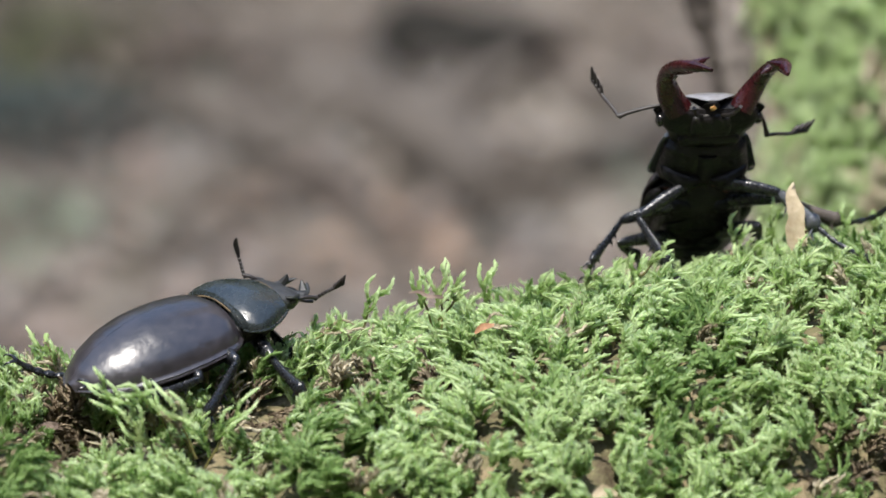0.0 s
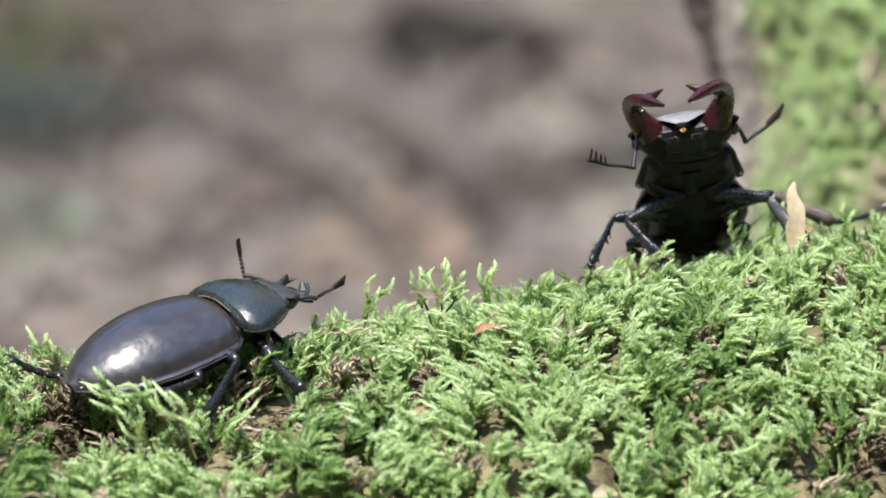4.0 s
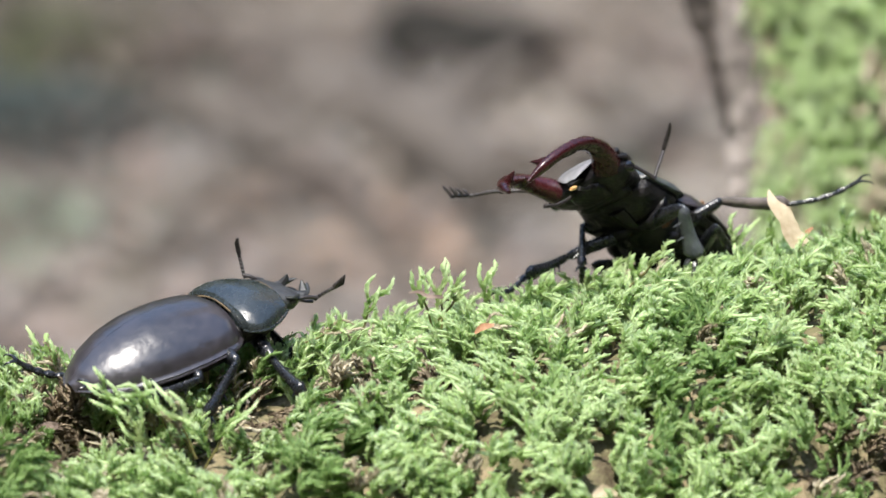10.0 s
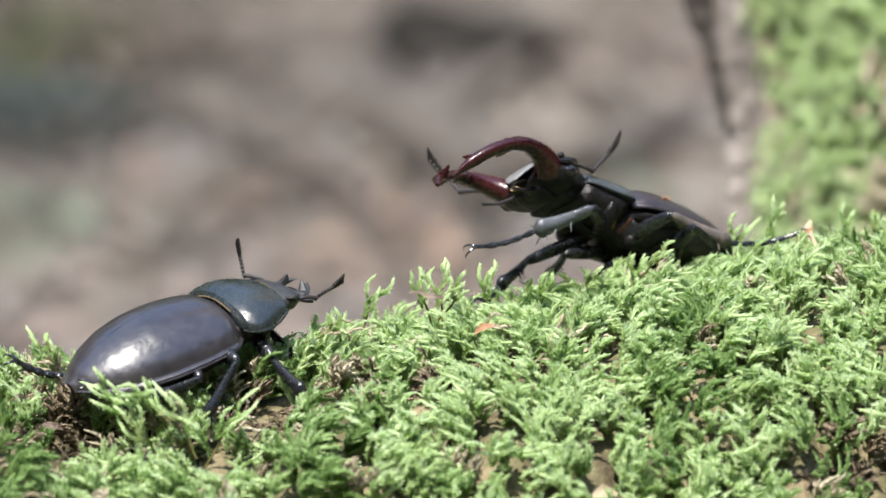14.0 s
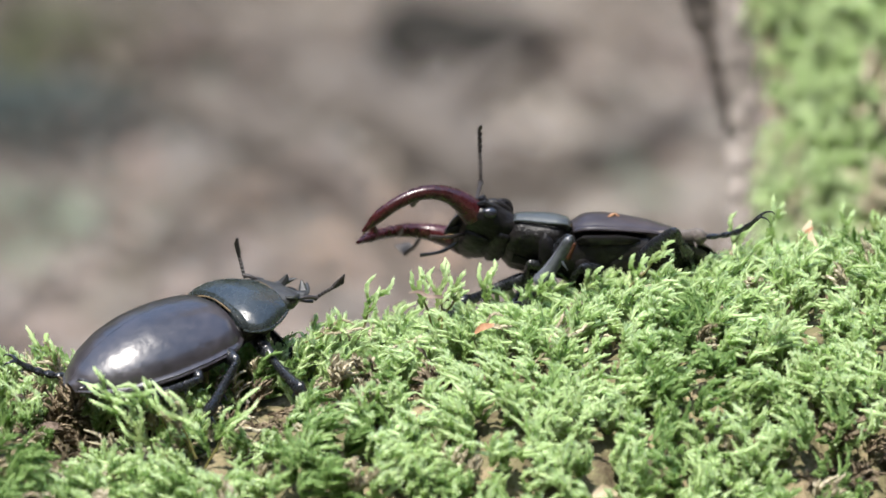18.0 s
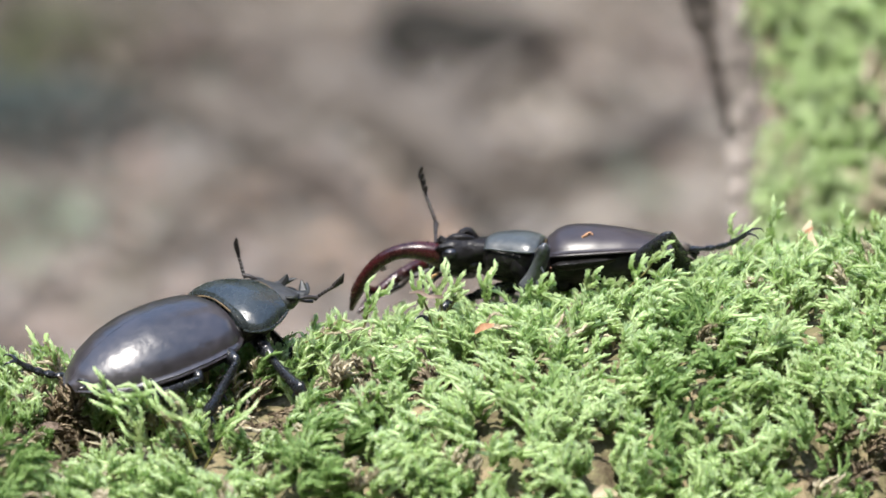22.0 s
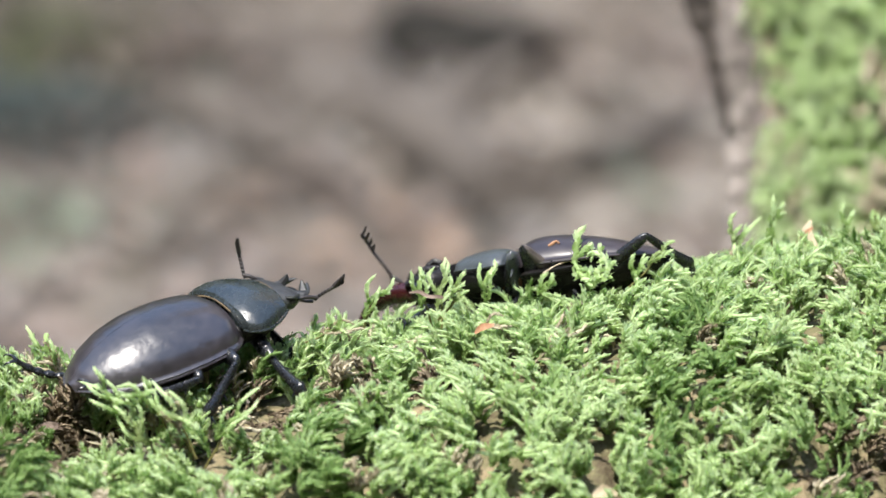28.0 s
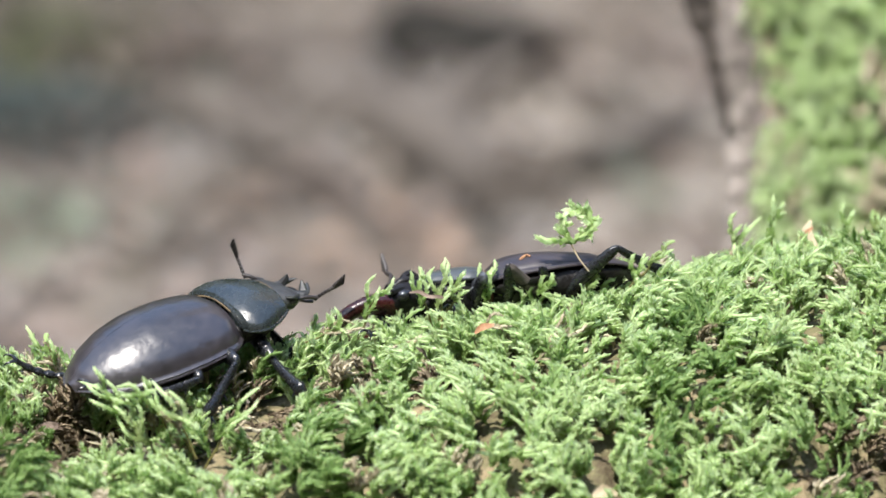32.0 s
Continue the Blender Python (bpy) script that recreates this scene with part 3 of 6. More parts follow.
def build_male():
    """The body's origin lies where neck shield and wing cases meet; shield and head turn on their own joints."""
    ob = top("male_stag_beetle", "black male stag beetle with large reddish antler jaws", "beetle", mm(40, 6, 11))
    prof = [(0, 6.4, 3.5), (0.02, 7.3, 4.2), (0.07, 8.1, 5.0), (0.16, 8.5, 5.4), (0.3, 8.5, 5.3), (0.5, 8.0, 4.5), (0.7, 6.8, 3.3), (0.84, 5.0, 2.2), (0.94, 3.0, 1.5), (1.0, 0.6, 0.3)]
    sh = arc_shell(23.4, prof, -0.9, 90, -8, 0.0, 0.4, 20, 34, rim=0.2)
    part("wing_case", sh, ELYTRA_M, ob, "dark brown satin wing case")
    part("wing_case", sh.mirror(), ELYTRA_M, ob, "dark brown satin wing case")
    ab = Shape().loft(smooth_secs([(-23.0, -1.6, 0.6, 0.4, 0.5, 1), (-20.5, -1.7, 4.0, 1.0, 1.8, 0.9), (-15, -1.7, 6.6, 1.2, 3.4, 0.9), (-8, -1.7, 7.4, 1.5, 4.4, 0.85), (-2, -1.6, 7.0, 2.0, 4.5, 0.85), (0.6, -1.4, 5.0, 2.2, 3.8, 0.9), (2.5, -1.2, 3.6, 1.8, 2.8, 1)]), 30)
    for i in range(5):
        x = -19.5 + 3.0 * i
        hw = float(np.interp(x, [-20.5, -15, -8], [4.0, 6.6, 7.4]))
        hb = float(np.interp(x, [-20.5, -15, -8], [1.8, 3.4, 4.4]))
        ab.tube([(x, hw * math.cos(a), -1.75 - hb * math.sin(a)) for a in np.linspace(0.25, 2.9, 15)], 0.16, 5, 1.0, (1, 0, 0))
    part("abdomen", ab, BELLY, ob)
    for sg in (-1, 1):
        part("leg_socket", Shape().ball((-2.1, sg * 3.1, -5.2), (1.5, 2.0, 1.2)), SHELL, ob)
        part("leg_socket", Shape().tube(smooth_line([(-11.6, sg * 0.5, -5.6), (-10.6, sg * 3.1, -5.4), (-9.8, sg * 6.2, -3.8)], 4), [0.5, 0.9, 1.2, 1.3, 1.3, 1.2, 1.0, 0.8, 0.3], 9, 0.7), SHELL, ob, "glossy black hip of the hind leg")
        part("breast_plate", Shape().tube(smooth_line([(-3.6, sg * 0.4, -6.0), (-6.2, sg * 2.6, -6.0), (-8.6, sg * 5.0, -4.8), (-9.4, sg * 7.0, -2.6)], 4), np.interp(np.linspace(0, 1, 13), [0, 0.5, 1], [0.5, 1.9, 0.5]), 9, 0.3), SHELL, ob)
        part("side_plate", Shape().tube(smooth_line([(-0.6, sg * 6.4, -2.8), (-3.0, sg * 7.4, -3.0), (-7.0, sg * 7.6, -2.8), (-10.5, sg * 7.3, -2.4)], 4), np.interp(np.linspace(0, 1, 13), [0, 0.2, 0.7, 1], [0.4, 1.5, 1.3, 0.4]), 8, 0.55), BELLY, ob)
        part("joint_skin", Shape().tube([(0.2, sg * 1.6, -4.6), (0.1, sg * 3.8, -4.2), (-0.3, sg * 6.0, -2.9)], [0.3, 0.6, 0.25], 7, 0.6), JOINT, ob, "reddish brown joint skin")
    part("scutellum", Shape().ball((-0.3, 0, 2.1), (1.3, 1.4, 0.35)), SHELL, ob)
    fr = Shape().tube([(0.35, y, 2.15 - 3.2 * (abs(y) / 8.0) ** 2.2) for y in np.linspace(-7.0, 7.0, 25)], 0.17, 5, 0.6, (1, 0, 0))
    part("hair_fringe", fr, GOLD_HAIR, ob, "short golden hair fringe")
    part("wing_fleck", Shape().tube([(-5.4, 7.45, 1.3), (-6.1, 7.35, 1.7), (-6.7, 6.9, 2.1), (-7.2, 7.3, 1.6)], [0.15, 0.26, 0.2, 0.12], 6), FLECK, ob, "rust red crumb stuck on the wing case")
    pr = Shape().loft(smooth_secs([(0.5, -0.5, 6.9, 2.9, 0.4, 1.0), (0.9, -0.6, 7.7, 3.4, 0.5, 1.0), (2.2, -0.8, 8.3, 4.1, 0.5, 1.08), (4.0, -0.7, 8.0, 4.2, 0.5, 1.1), (6.2, -0.5, 7.4, 3.9, 0.5, 1.1), (8.2, -0.4, 6.9, 3.4, 0.5, 1.05), (9.2, -0.4, 6.6, 2.9, 0.5, 1.0), (9.6, -0.4, 5.8, 2.4, 0.4, 1.0)], 5), 44)
    for sg in (-1, 1):
        rim = smooth_line([(0.7, sg * 7.3, -0.65), (1.3, sg * 8.2, -0.85), (2.4, sg * 8.5, -0.95), (4.2, sg * 8.1, -0.9), (6.4, sg * 7.5, -0.7), (8.2, sg * 7.1, -0.55), (9.4, sg * 6.5, -0.5)], 6)
        pr.tube(rim, 0.2, 6)
    pro = part("pronotum", pr, PRONOTUM_M, ob, "broad satin black neck shield")
    ps = Shape().loft(smooth_secs([(0.3, -1.0, 5.6, 0.8, 2.6, 0.9), (1.8, -1.0, 7.3, 0.6, 3.0, 0.8), (4.0, -0.9, 7.3, 0.6, 3.4, 0.75), (6.6, -0.7, 6.8, 0.6, 3.4, 0.7), (8.6, -0.6, 6.4, 0.8, 3.2, 0.7), (9.8, -0.6, 5.2, 0.9, 2.6, 0.8)], 4), 30)
    part("chest", ps, BELLY, pro, "dull black underside of the neck shield")
    part("breast_ridge", Shape().tube(smooth_line([(1.4, 0, -3.9), (3.0, 0, -4.6), (5.0, 0, -4.4), (8.6, 0, -3.8)], 4), np.interp(np.linspace(0, 1, 13), [0, 0.3, 1], [0.3, 0.8, 1.6]), 9, 0.45), SHELL, pro)
    for sg in (-1, 1):
        part("leg_socket", Shape().tube(smooth_line([(3.3, sg * 0.8, -4.5), (3.3, sg * 3.0, -4.6), (3.9, sg * 5.4, -3.5), (4.6, sg * 6.9, -2.0)], 4), np.interp(np.linspace(0, 1, 13), [0, 0.3, 0.8, 1], [0.6, 1.5, 1.2, 0.3]), 10, 0.8), SHELL, pro, "glossy black hip of the front leg")
        part("breast_plate", Shape().tube(smooth_line([(5.6, sg * 1.6, -3.9), (6.8, sg * 4.2, -3.4), (7.6, sg * 6.2, -2.0)], 4), np.interp(np.linspace(0, 1, 9), [0, 0.5, 1], [0.5, 1.5, 0.5]), 9, 0.3), BELLY, pro)
        part("joint_skin", Shape().tube([(1.6, sg * 1.4, -4.2), (1.8, sg * 3.4, -4.2), (2.2, sg * 5.4, -3.0)], [0.3, 0.5, 0.2], 7, 0.5), JOINT, pro, "reddish brown joint skin")
    hs, jaws = Shape(), []
    secs = [(8.8, -0.3, 5.6, 2.3, 2.2, 0.9), (10.2, -0.2, 6.1, 2.5, 2.5, 0.8), (11.8, 0.0, 6.6, 2.4, 2.8, 0.7), (13.4, 0.1, 7.5, 2.3, 2.9, 0.62), (15.0, 0.1, 7.8, 1.9, 2.7, 0.6), (16.2, 0.1, 7.3, 1.4, 2.4, 0.55), (17.0, 0.0, 6.4, 1.2, 2.0, 0.5), (17.5, -0.1, 5.4, 0.8, 1.4, 0.6)]
    hs.loft(smooth_secs([(x - NECK[0], *r) for x, *r in secs], 4), 34)
    for sg in (-1, 1):
        rd = smooth_line([(10.6 - 9.3, sg * 5.2, 1.5), (11.9 - 9.3, sg * 5.8, 1.8), (13.4 - 9.3, sg * 6.2, 1.9), (15.0 - 9.3, sg * 6.0, 1.5), (16.4 - 9.3, sg * 5.2, 0.8)], 4)
        hs.tube(rd, np.interp(np.linspace(0, 1, len(rd)), [0, 0.35, 0.5, 1], [0.35, 0.7, 0.75, 0.4]), 8)
        hs.tube(smooth_line([(10.4 - 9.3, sg * 4.4, 1.6), (11.3 - 9.3, sg * 5.2, 2.9), (12.3 - 9.3, sg * 5.6, 2.6), (13.4 - 9.3, sg * 5.8, 1.8)], 3), [0.5, 0.6, 0.65, 0.6, 0.55, 0.55, 0.6, 0.55, 0.5, 0.4], 7)
        hs.tube([(14.6 - 9.3, sg * 6.4, 1.2), (15.6 - 9.3, sg * 6.8, 2.0), (16.2 - 9.3, sg * 6.6, 1.7)], [0.6, 0.65, 0.3], 7)
        hs.tube([(13.6 - 9.3, sg * 7.6, 0.4), (15.4 - 9.3, sg * 8.3, 0.4), (16.6 - 9.3, sg * 7.4, 0.3)], [0.5, 0.55, 0.2], 6)
    head = part("head", hs, SHELL, ob, "wide ridged black head")
    part("mentum", Shape().loft(smooth_secs([(3.4, -2.6, 2.2, 0.3, 0.5, 0.5), (3.8, -2.7, 2.9, 0.4, 0.8, 0.45), (5.4, -2.5, 3.2, 0.4, 0.9, 0.45), (7.2, -2.1, 2.9, 0.4, 0.8, 0.45), (7.6, -1.9, 2.2, 0.3, 0.4, 0.5)], 3), 22), BELLY, head, "flat black chin plate")
    part("throat_plate", Shape().loft(smooth_secs([(0.2, -2.1, 3.6, 0.3, 0.5, 0.5), (0.6, -2.3, 4.4, 0.3, 0.7, 0.45), (2.4, -2.4, 4.9, 0.3, 0.8, 0.45), (3.0, -2.4, 4.2, 0.3, 0.4, 0.5)], 3), 22), BELLY, head)
    for sg in (-1, 1):
        part("eye", Shape().ball((14.2 - 9.3, sg * 7.75, -0.7), (1.25, 0.8, 1.0)), EYE_BLACK, head)
        ln = smooth_line([(16.0, 5.0, -0.4), (18.1, 6.2, 0.5), (20.5, 7.0, 1.0), (23.2, 7.3, 0.9), (26.0, 6.9, 0.0), (28.7, 5.7, -1.7), (30.9, 4.0, -3.7), (32.7, 2.0, -5.9)], 5)
        md = Shape()
        md.tube([(p[0] - 9.3, sg * p[1], p[2]) for p in ln], np.interp(np.linspace(0, 1, len(ln)), [0, 0.12, 0.35, 0.6, 0.85, 1], [2.5, 2.15, 1.5, 1.22, 1.12, 0.35]), 12, 0.8)
        md.tube([(26.0 - 9.3, sg * 6.5, -0.2), (26.0 - 9.3, sg * 4.9, -0.6), (25.8 - 9.3, sg * 3.6, -0.8)], [0.9, 0.6, 0.08], 7)
        md.tube([(29.9 - 9.3, sg * 4.7, -2.8), (30.5 - 9.3, sg * 3.1, -2.4), (30.8 - 9.3, sg * 1.7, -1.8)], [0.95, 0.6, 0.1], 7)
        for x, y, z in ((21.3, 5.9, 0.7), (23.2, 6.1, 0.6), (24.7, 5.9, 0.2), (27.7, 4.9, -1.4)):
            md.ball((x - 9.3, sg * y, z), (0.4, 0.5, 0.35), 6, 5)
        jaws.append(part("mandible", md, MANDIBLE, head, "curved dark red antler jaw"))
        pl = Shape()
        pl.tube(smooth_line([(17.0 - 9.3, sg * 1.6, -2.4), (19.4 - 9.3, sg * 2.9, -4.0), (22.4 - 9.3, sg * 3.6, -5.0)], 4), [0.32, 0.3, 0.26, 0.3, 0.3, 0.24, 0.26, 0.3, 0.34], 6)
        part("palp", pl, ANT, head)
    part("clypeus", Shape().tube([(15.6 - 9.3, 0, 2.1), (16.9 - 9.3, 0, 1.6), (18.0 - 9.3, 0, 0.7), (18.9 - 9.3, 0, -0.4), (19.5 - 9.3, 0, -1.4)], [3.9, 4.1, 3.6, 2.3, 0.9], 14, 0.13), LIP_SHEEN_THREAD, head, "smooth plate between the jaws, sky sheen painted grey")
    part("labrum", Shape().tube([(17.6 - 9.3, 0, -1.0), (18.8 - 9.3, 0, -1.5), (19.7 - 9.3, 0, -2.1)], [1.5, 1.1, 0.3], 10, 0.4), SHELL, head)
    br = Shape()
    for i in range(9):
        a = i * 0.7
        br.tube([(18.2 - 9.3, 0.2 * math.cos(a), -2.1 + 0.15 * math.sin(a)), (19.1 - 9.3, 0.4 * math.cos(a), -2.5 + 0.25 * math.sin(a)), (19.6 - 9.3, 0.3 * math.cos(a), -2.8 + 0.2 * math.sin(a))], [0.12, 0.14, 0.05], 5)
    part("mouth_brush", br, AMBER, head, "amber hairy mouth brush")
    return ob, pro, head, jaws[1]


def loose_clump(m):
    """A torn-off sprig: a pale stalk along x, a curled ring of moss on top and one frond to the side."""
    r = np.random.default_rng(90)
    ob = top("moss_sprig", "loose curled bright moss sprig dragged along by the male beetle", "moss", m, "loose moss sprig")
    ring = [(7.6 + 2.2 * math.cos(a), -2.3 + 2.3 * math.sin(a), 0.6 * math.sin(a * 2)) for a in np.linspace(2.6, 8.4, 14)]
    tuft = Tuft()
    rope(tuft, ring, 1.45, 60, r, 0.5, 6, 16)
    rope(tuft, [(4.9, -0.6, 0.2), (6.2, 1.6, 0.3), (7.0, 3.4, 0.3), (8.6, 4.8, 0)], 1.4, 34, r, 0.5)
    rope(tuft, [(5.4, -0.2, 0.4), (7.4, 0.8, 0.6), (8.6, 1.0, 0.6)], 1.3, 22, r, 0.5)
    rope(tuft, [(5.2, -0.4, 0.4), (5.2, -2.6, 0.9), (5.8, -4.6, 0.8), (6.4, -5.4, 0.6)], 1.4, 30, r, 0.5)
    for i in range(11):
        c = ring[1 + i]
        a = 2.6 + 5.8 * (1 + i) / 13 + r.uniform(-0.5, 0.5)
        k = r.uniform(0.7, 1.5) * (1 if i % 2 else -1.0)
        d = (math.cos(a) * k, math.sin(a) * k, r.uniform(-0.6, 1.2))
        rope(tuft, [c, tuple(p + 0.6 * q for p, q in zip(c, d)), (c[0] + d[0] + 0.3, c[1] + d[1] + 0.3, c[2] + d[2])], 1.15, 14, r, 0.4)
    v, f, age = tuft.done()
    lv = new("leaves", mesh_from("leaves", v, f, [MOSS_A, MOSS_TIP], True, age == 2))
    lv.parent = ob
    part("stem", Shape().tube(smooth_line([(0, -0.4, 0), (2.5, 0.1, 0.1), (5, 0.1, 0), (7.2, 0.2, 0)], 4), 0.13, 6), STRAW, ob, "thin pale stalk")
    return ob


# ---- surroundings ----
def build_ground():
    xs = np.concatenate([-np.geomspace(60000, 300, 20), np.linspace(-250, 250, 21), np.geomspace(300, 60000, 20)])
    ys = np.concatenate([-np.geomspace(60000, 600, 16), np.linspace(-500, 2600, 50), np.geomspace(2800, 60000, 16)])
    X, Y = np.meshgrid(xs, ys, indexing="ij")
    Z = -280 + 6 * np.sin(X * 0.011 + 1) * np.sin(Y * 0.007) + 4 * np.sin(X * 0.031 + Y * 0.017)
    V = np.stack([X.ravel(), Y.ravel(), Z.ravel()], -1)
    a, b = len(xs), len(ys)
    F = np.array([(i * b + j, (i + 1) * b + j, (i + 1) * b + j + 1, i * b + j + 1) for i in range(a - 1) for j in range(b - 1)])
    return tagged(new("ground", mesh_from("ground", V, F, [LITTER])), "brown forest floor", "ground", kind="structure")


def ground_z(x, y):
    return -280 + 6 * np.sin(x * 0.011 + 1) * np.sin(y * 0.007) + 4 * np.sin(x * 0.031 + y * 0.017)


def leaf_tris(L, W, curl):
    """A dry leaf, pointed and cupped, as triangles."""
    t = []
    k = 4
    row = []
    for i in range(k + 1):
        s = i / k
        w = W * math.sin(math.pi * min(1, s * 0.97 + 0.02)) ** 0.8 * 0.5
        z = curl * L * 0.25 * math.sin(s * 3.1)
        row.append(((L * (s - 0.5), -w, z + curl * w * 0.6), (L * (s - 0.5), 0, z), (L * (s - 0.5), w, z + curl * w * 0.6)))
    for i in range(k):
        a, b = row[i], row[i + 1]
        for j in (0, 1):
            t += [(a[j], b[j], b[j + 1]), (a[j], b[j + 1], a[j + 1])]
    return np.array(t, float)


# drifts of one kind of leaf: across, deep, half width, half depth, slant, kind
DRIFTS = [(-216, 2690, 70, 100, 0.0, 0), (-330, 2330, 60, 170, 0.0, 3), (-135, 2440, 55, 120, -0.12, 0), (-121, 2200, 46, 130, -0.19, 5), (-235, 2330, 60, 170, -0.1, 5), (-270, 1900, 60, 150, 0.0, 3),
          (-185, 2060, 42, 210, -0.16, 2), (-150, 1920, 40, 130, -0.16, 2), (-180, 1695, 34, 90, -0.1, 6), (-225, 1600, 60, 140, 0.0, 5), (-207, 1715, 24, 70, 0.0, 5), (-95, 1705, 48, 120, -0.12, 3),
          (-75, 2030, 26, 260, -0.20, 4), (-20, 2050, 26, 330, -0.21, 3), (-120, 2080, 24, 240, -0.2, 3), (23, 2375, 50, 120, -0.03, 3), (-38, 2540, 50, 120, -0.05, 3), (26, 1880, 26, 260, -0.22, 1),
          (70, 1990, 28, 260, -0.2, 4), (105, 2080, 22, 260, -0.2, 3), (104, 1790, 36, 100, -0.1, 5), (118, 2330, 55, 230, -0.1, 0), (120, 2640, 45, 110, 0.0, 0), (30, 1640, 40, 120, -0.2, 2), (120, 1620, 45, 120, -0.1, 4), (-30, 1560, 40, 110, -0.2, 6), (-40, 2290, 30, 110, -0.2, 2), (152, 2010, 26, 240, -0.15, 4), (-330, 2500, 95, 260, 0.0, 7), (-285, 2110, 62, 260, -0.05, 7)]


def build_litter():
    r = np.random.default_rng(11)
    kinds = [leaf_tris(L, W, c) for L, W, c in ((42, 22, 0.5), (52, 28, 0.3), (36, 20, 0.8), (40, 16, -0.4), (60, 30, 0.4))]
    T, I = [], []
    for i in range(15000):
        y = 700 + 5200 * r.uniform(0, 1) ** 1.3
        x = r.uniform(-1, 1) * (120 + 0.17 * (y + 650))
        t = kinds[r.integers(5)].reshape(-1, 3) * r.uniform(0.30, 0.52)
        e = Euler((r.normal(0, 0.2), r.normal(0, 0.2), r.uniform(0, 6.28))).to_matrix()
        T.append((t @ np.array(e).T + (x, y, ground_z(x, y) + r.uniform(3, 14))).reshape(-1, 3, 3))
        kind = r.choice(3, p=(0.42, 0.30, 0.28))
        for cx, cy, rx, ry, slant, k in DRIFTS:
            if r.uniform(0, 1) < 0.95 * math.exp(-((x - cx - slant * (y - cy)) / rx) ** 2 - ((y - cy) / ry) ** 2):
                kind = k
        # more dark leaves far off and left: the trees' shade put into leaf colour
        far_shade = 0.86 * min(1, max(0, (-x - 105) / 90)) * min(1, max(0, (y - 1830) / 170)) + 0.22 * min(1, max(0, (y - 2150) / 150))
        if r.uniform(0, 1) < far_shade:
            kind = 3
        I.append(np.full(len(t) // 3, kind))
    # low ivy and dark leaves heaped beyond the log
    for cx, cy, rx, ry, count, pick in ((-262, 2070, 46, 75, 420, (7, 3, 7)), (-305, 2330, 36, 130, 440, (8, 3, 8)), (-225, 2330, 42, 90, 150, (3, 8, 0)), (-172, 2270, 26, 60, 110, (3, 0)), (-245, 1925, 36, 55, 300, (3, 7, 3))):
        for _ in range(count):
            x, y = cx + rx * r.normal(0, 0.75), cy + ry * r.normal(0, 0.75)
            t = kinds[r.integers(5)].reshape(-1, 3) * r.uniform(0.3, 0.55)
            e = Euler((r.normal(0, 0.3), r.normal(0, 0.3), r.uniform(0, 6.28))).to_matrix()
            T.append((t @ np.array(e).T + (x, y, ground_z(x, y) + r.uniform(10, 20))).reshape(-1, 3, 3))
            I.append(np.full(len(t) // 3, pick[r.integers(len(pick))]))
    V = np.concatenate(T).reshape(-1, 3)
    ob = new("leaf_litter", stuff_mesh("leaf_litter", V, np.arange(len(V)).reshape(-1, 3), np.concatenate(I), [LEAF_1, LEAF_2, LEAF_3, LEAF_4, LEAF_5, LEAF_6, LEAF_7, LEAF_8, GREENERY], False))
    return tagged(ob, "dry brown and grey leaves strewn over the forest floor", "leaves", kind="stuff")


def stick(p, q, r0, r1, label, material=None, name="fallen_branch", seed=1):
    rr = random.Random(seed)
    P, Q = Vector(p), Vector(q)
    pts = [P.lerp(Q, i / 8) + Vector((rr.uniform(-1, 1), rr.uniform(-1, 1), rr.uniform(-1, 1))) * (Q - P).length * 0.02 for i in range(9)]
    ob = top(name, label, "branch", Matrix.Translation(P * MM), "branches on the forest floor")
    pts = [q - P for q in pts]
    part("stem", Shape().tube(smooth_line(pts, 3), np.linspace(r0, r1, 25) * np.array([rr.uniform(0.88, 1.12) for _ in range(25)]), 9), material or TWIG, ob)
    d = Vector((rr.uniform(-1, 1), rr.uniform(-1, 1), 0.6)).normalized()
    b, n = pts[5], (Q - P).length
    part("side_twig", Shape().tube([b, b + d * n * 0.12, b + d * n * 0.2 + Vector((9, 0, 0))], [r1 * 0.7, r1 * 0.5, r1 * 0.25], 7), material or TWIG, ob)
    return ob


def build_unseen_woods():
    """An unseen ragged wall of foliage all round, added to dim skylight and reflections; far off and out of the sun's
    way.
    """
    rings = []
    for k, h in enumerate((-300, 1500, 3500, 5500, 7500, 9000)):
        ring = []
        for j in range(96):
            a = 2 * math.pi * j / 96
            R = 13000 + 1100 * math.sin(5 * a + k) + 700 * math.sin(13 * a + 2 * k) + 400 * math.sin(29 * a + 3.1 * k)
            ring.append((R * math.cos(a), R * math.sin(a), h + (500 * math.sin(9 * a + k) + 420 * math.sin(23 * a)) * (k > 1)))
        rings.append(ring)
    s = Shape().rings(rings, False)
    ob = new("backdrop", mesh_from("backdrop", s.v, s.f, [GREENERY]))
    return tagged(ob, "unseen green foliage wall that dims the low sky", "forest", kind="structure")


def build_stone():
    """A low dark stone with a mossy skin among the leaves."""
    s = Shape()
    rings = []
    for i in range(1, 13):
        a = math.pi * i / 13
        rings.append([(-34 * math.cos(a), 60 * math.sin(a) * math.cos(t), 17 * math.sin(a) * math.sin(t) * (1 + 0.12 * math.sin(3 * t + 5 * a))) for t in [2 * math.pi * j / 18 for j in range(18)]])
    s.rings(rings)
    ob = new("mossy_stone", mesh_from("mossy_stone", s.v, s.f, [DARK_STONE]))
    return ob


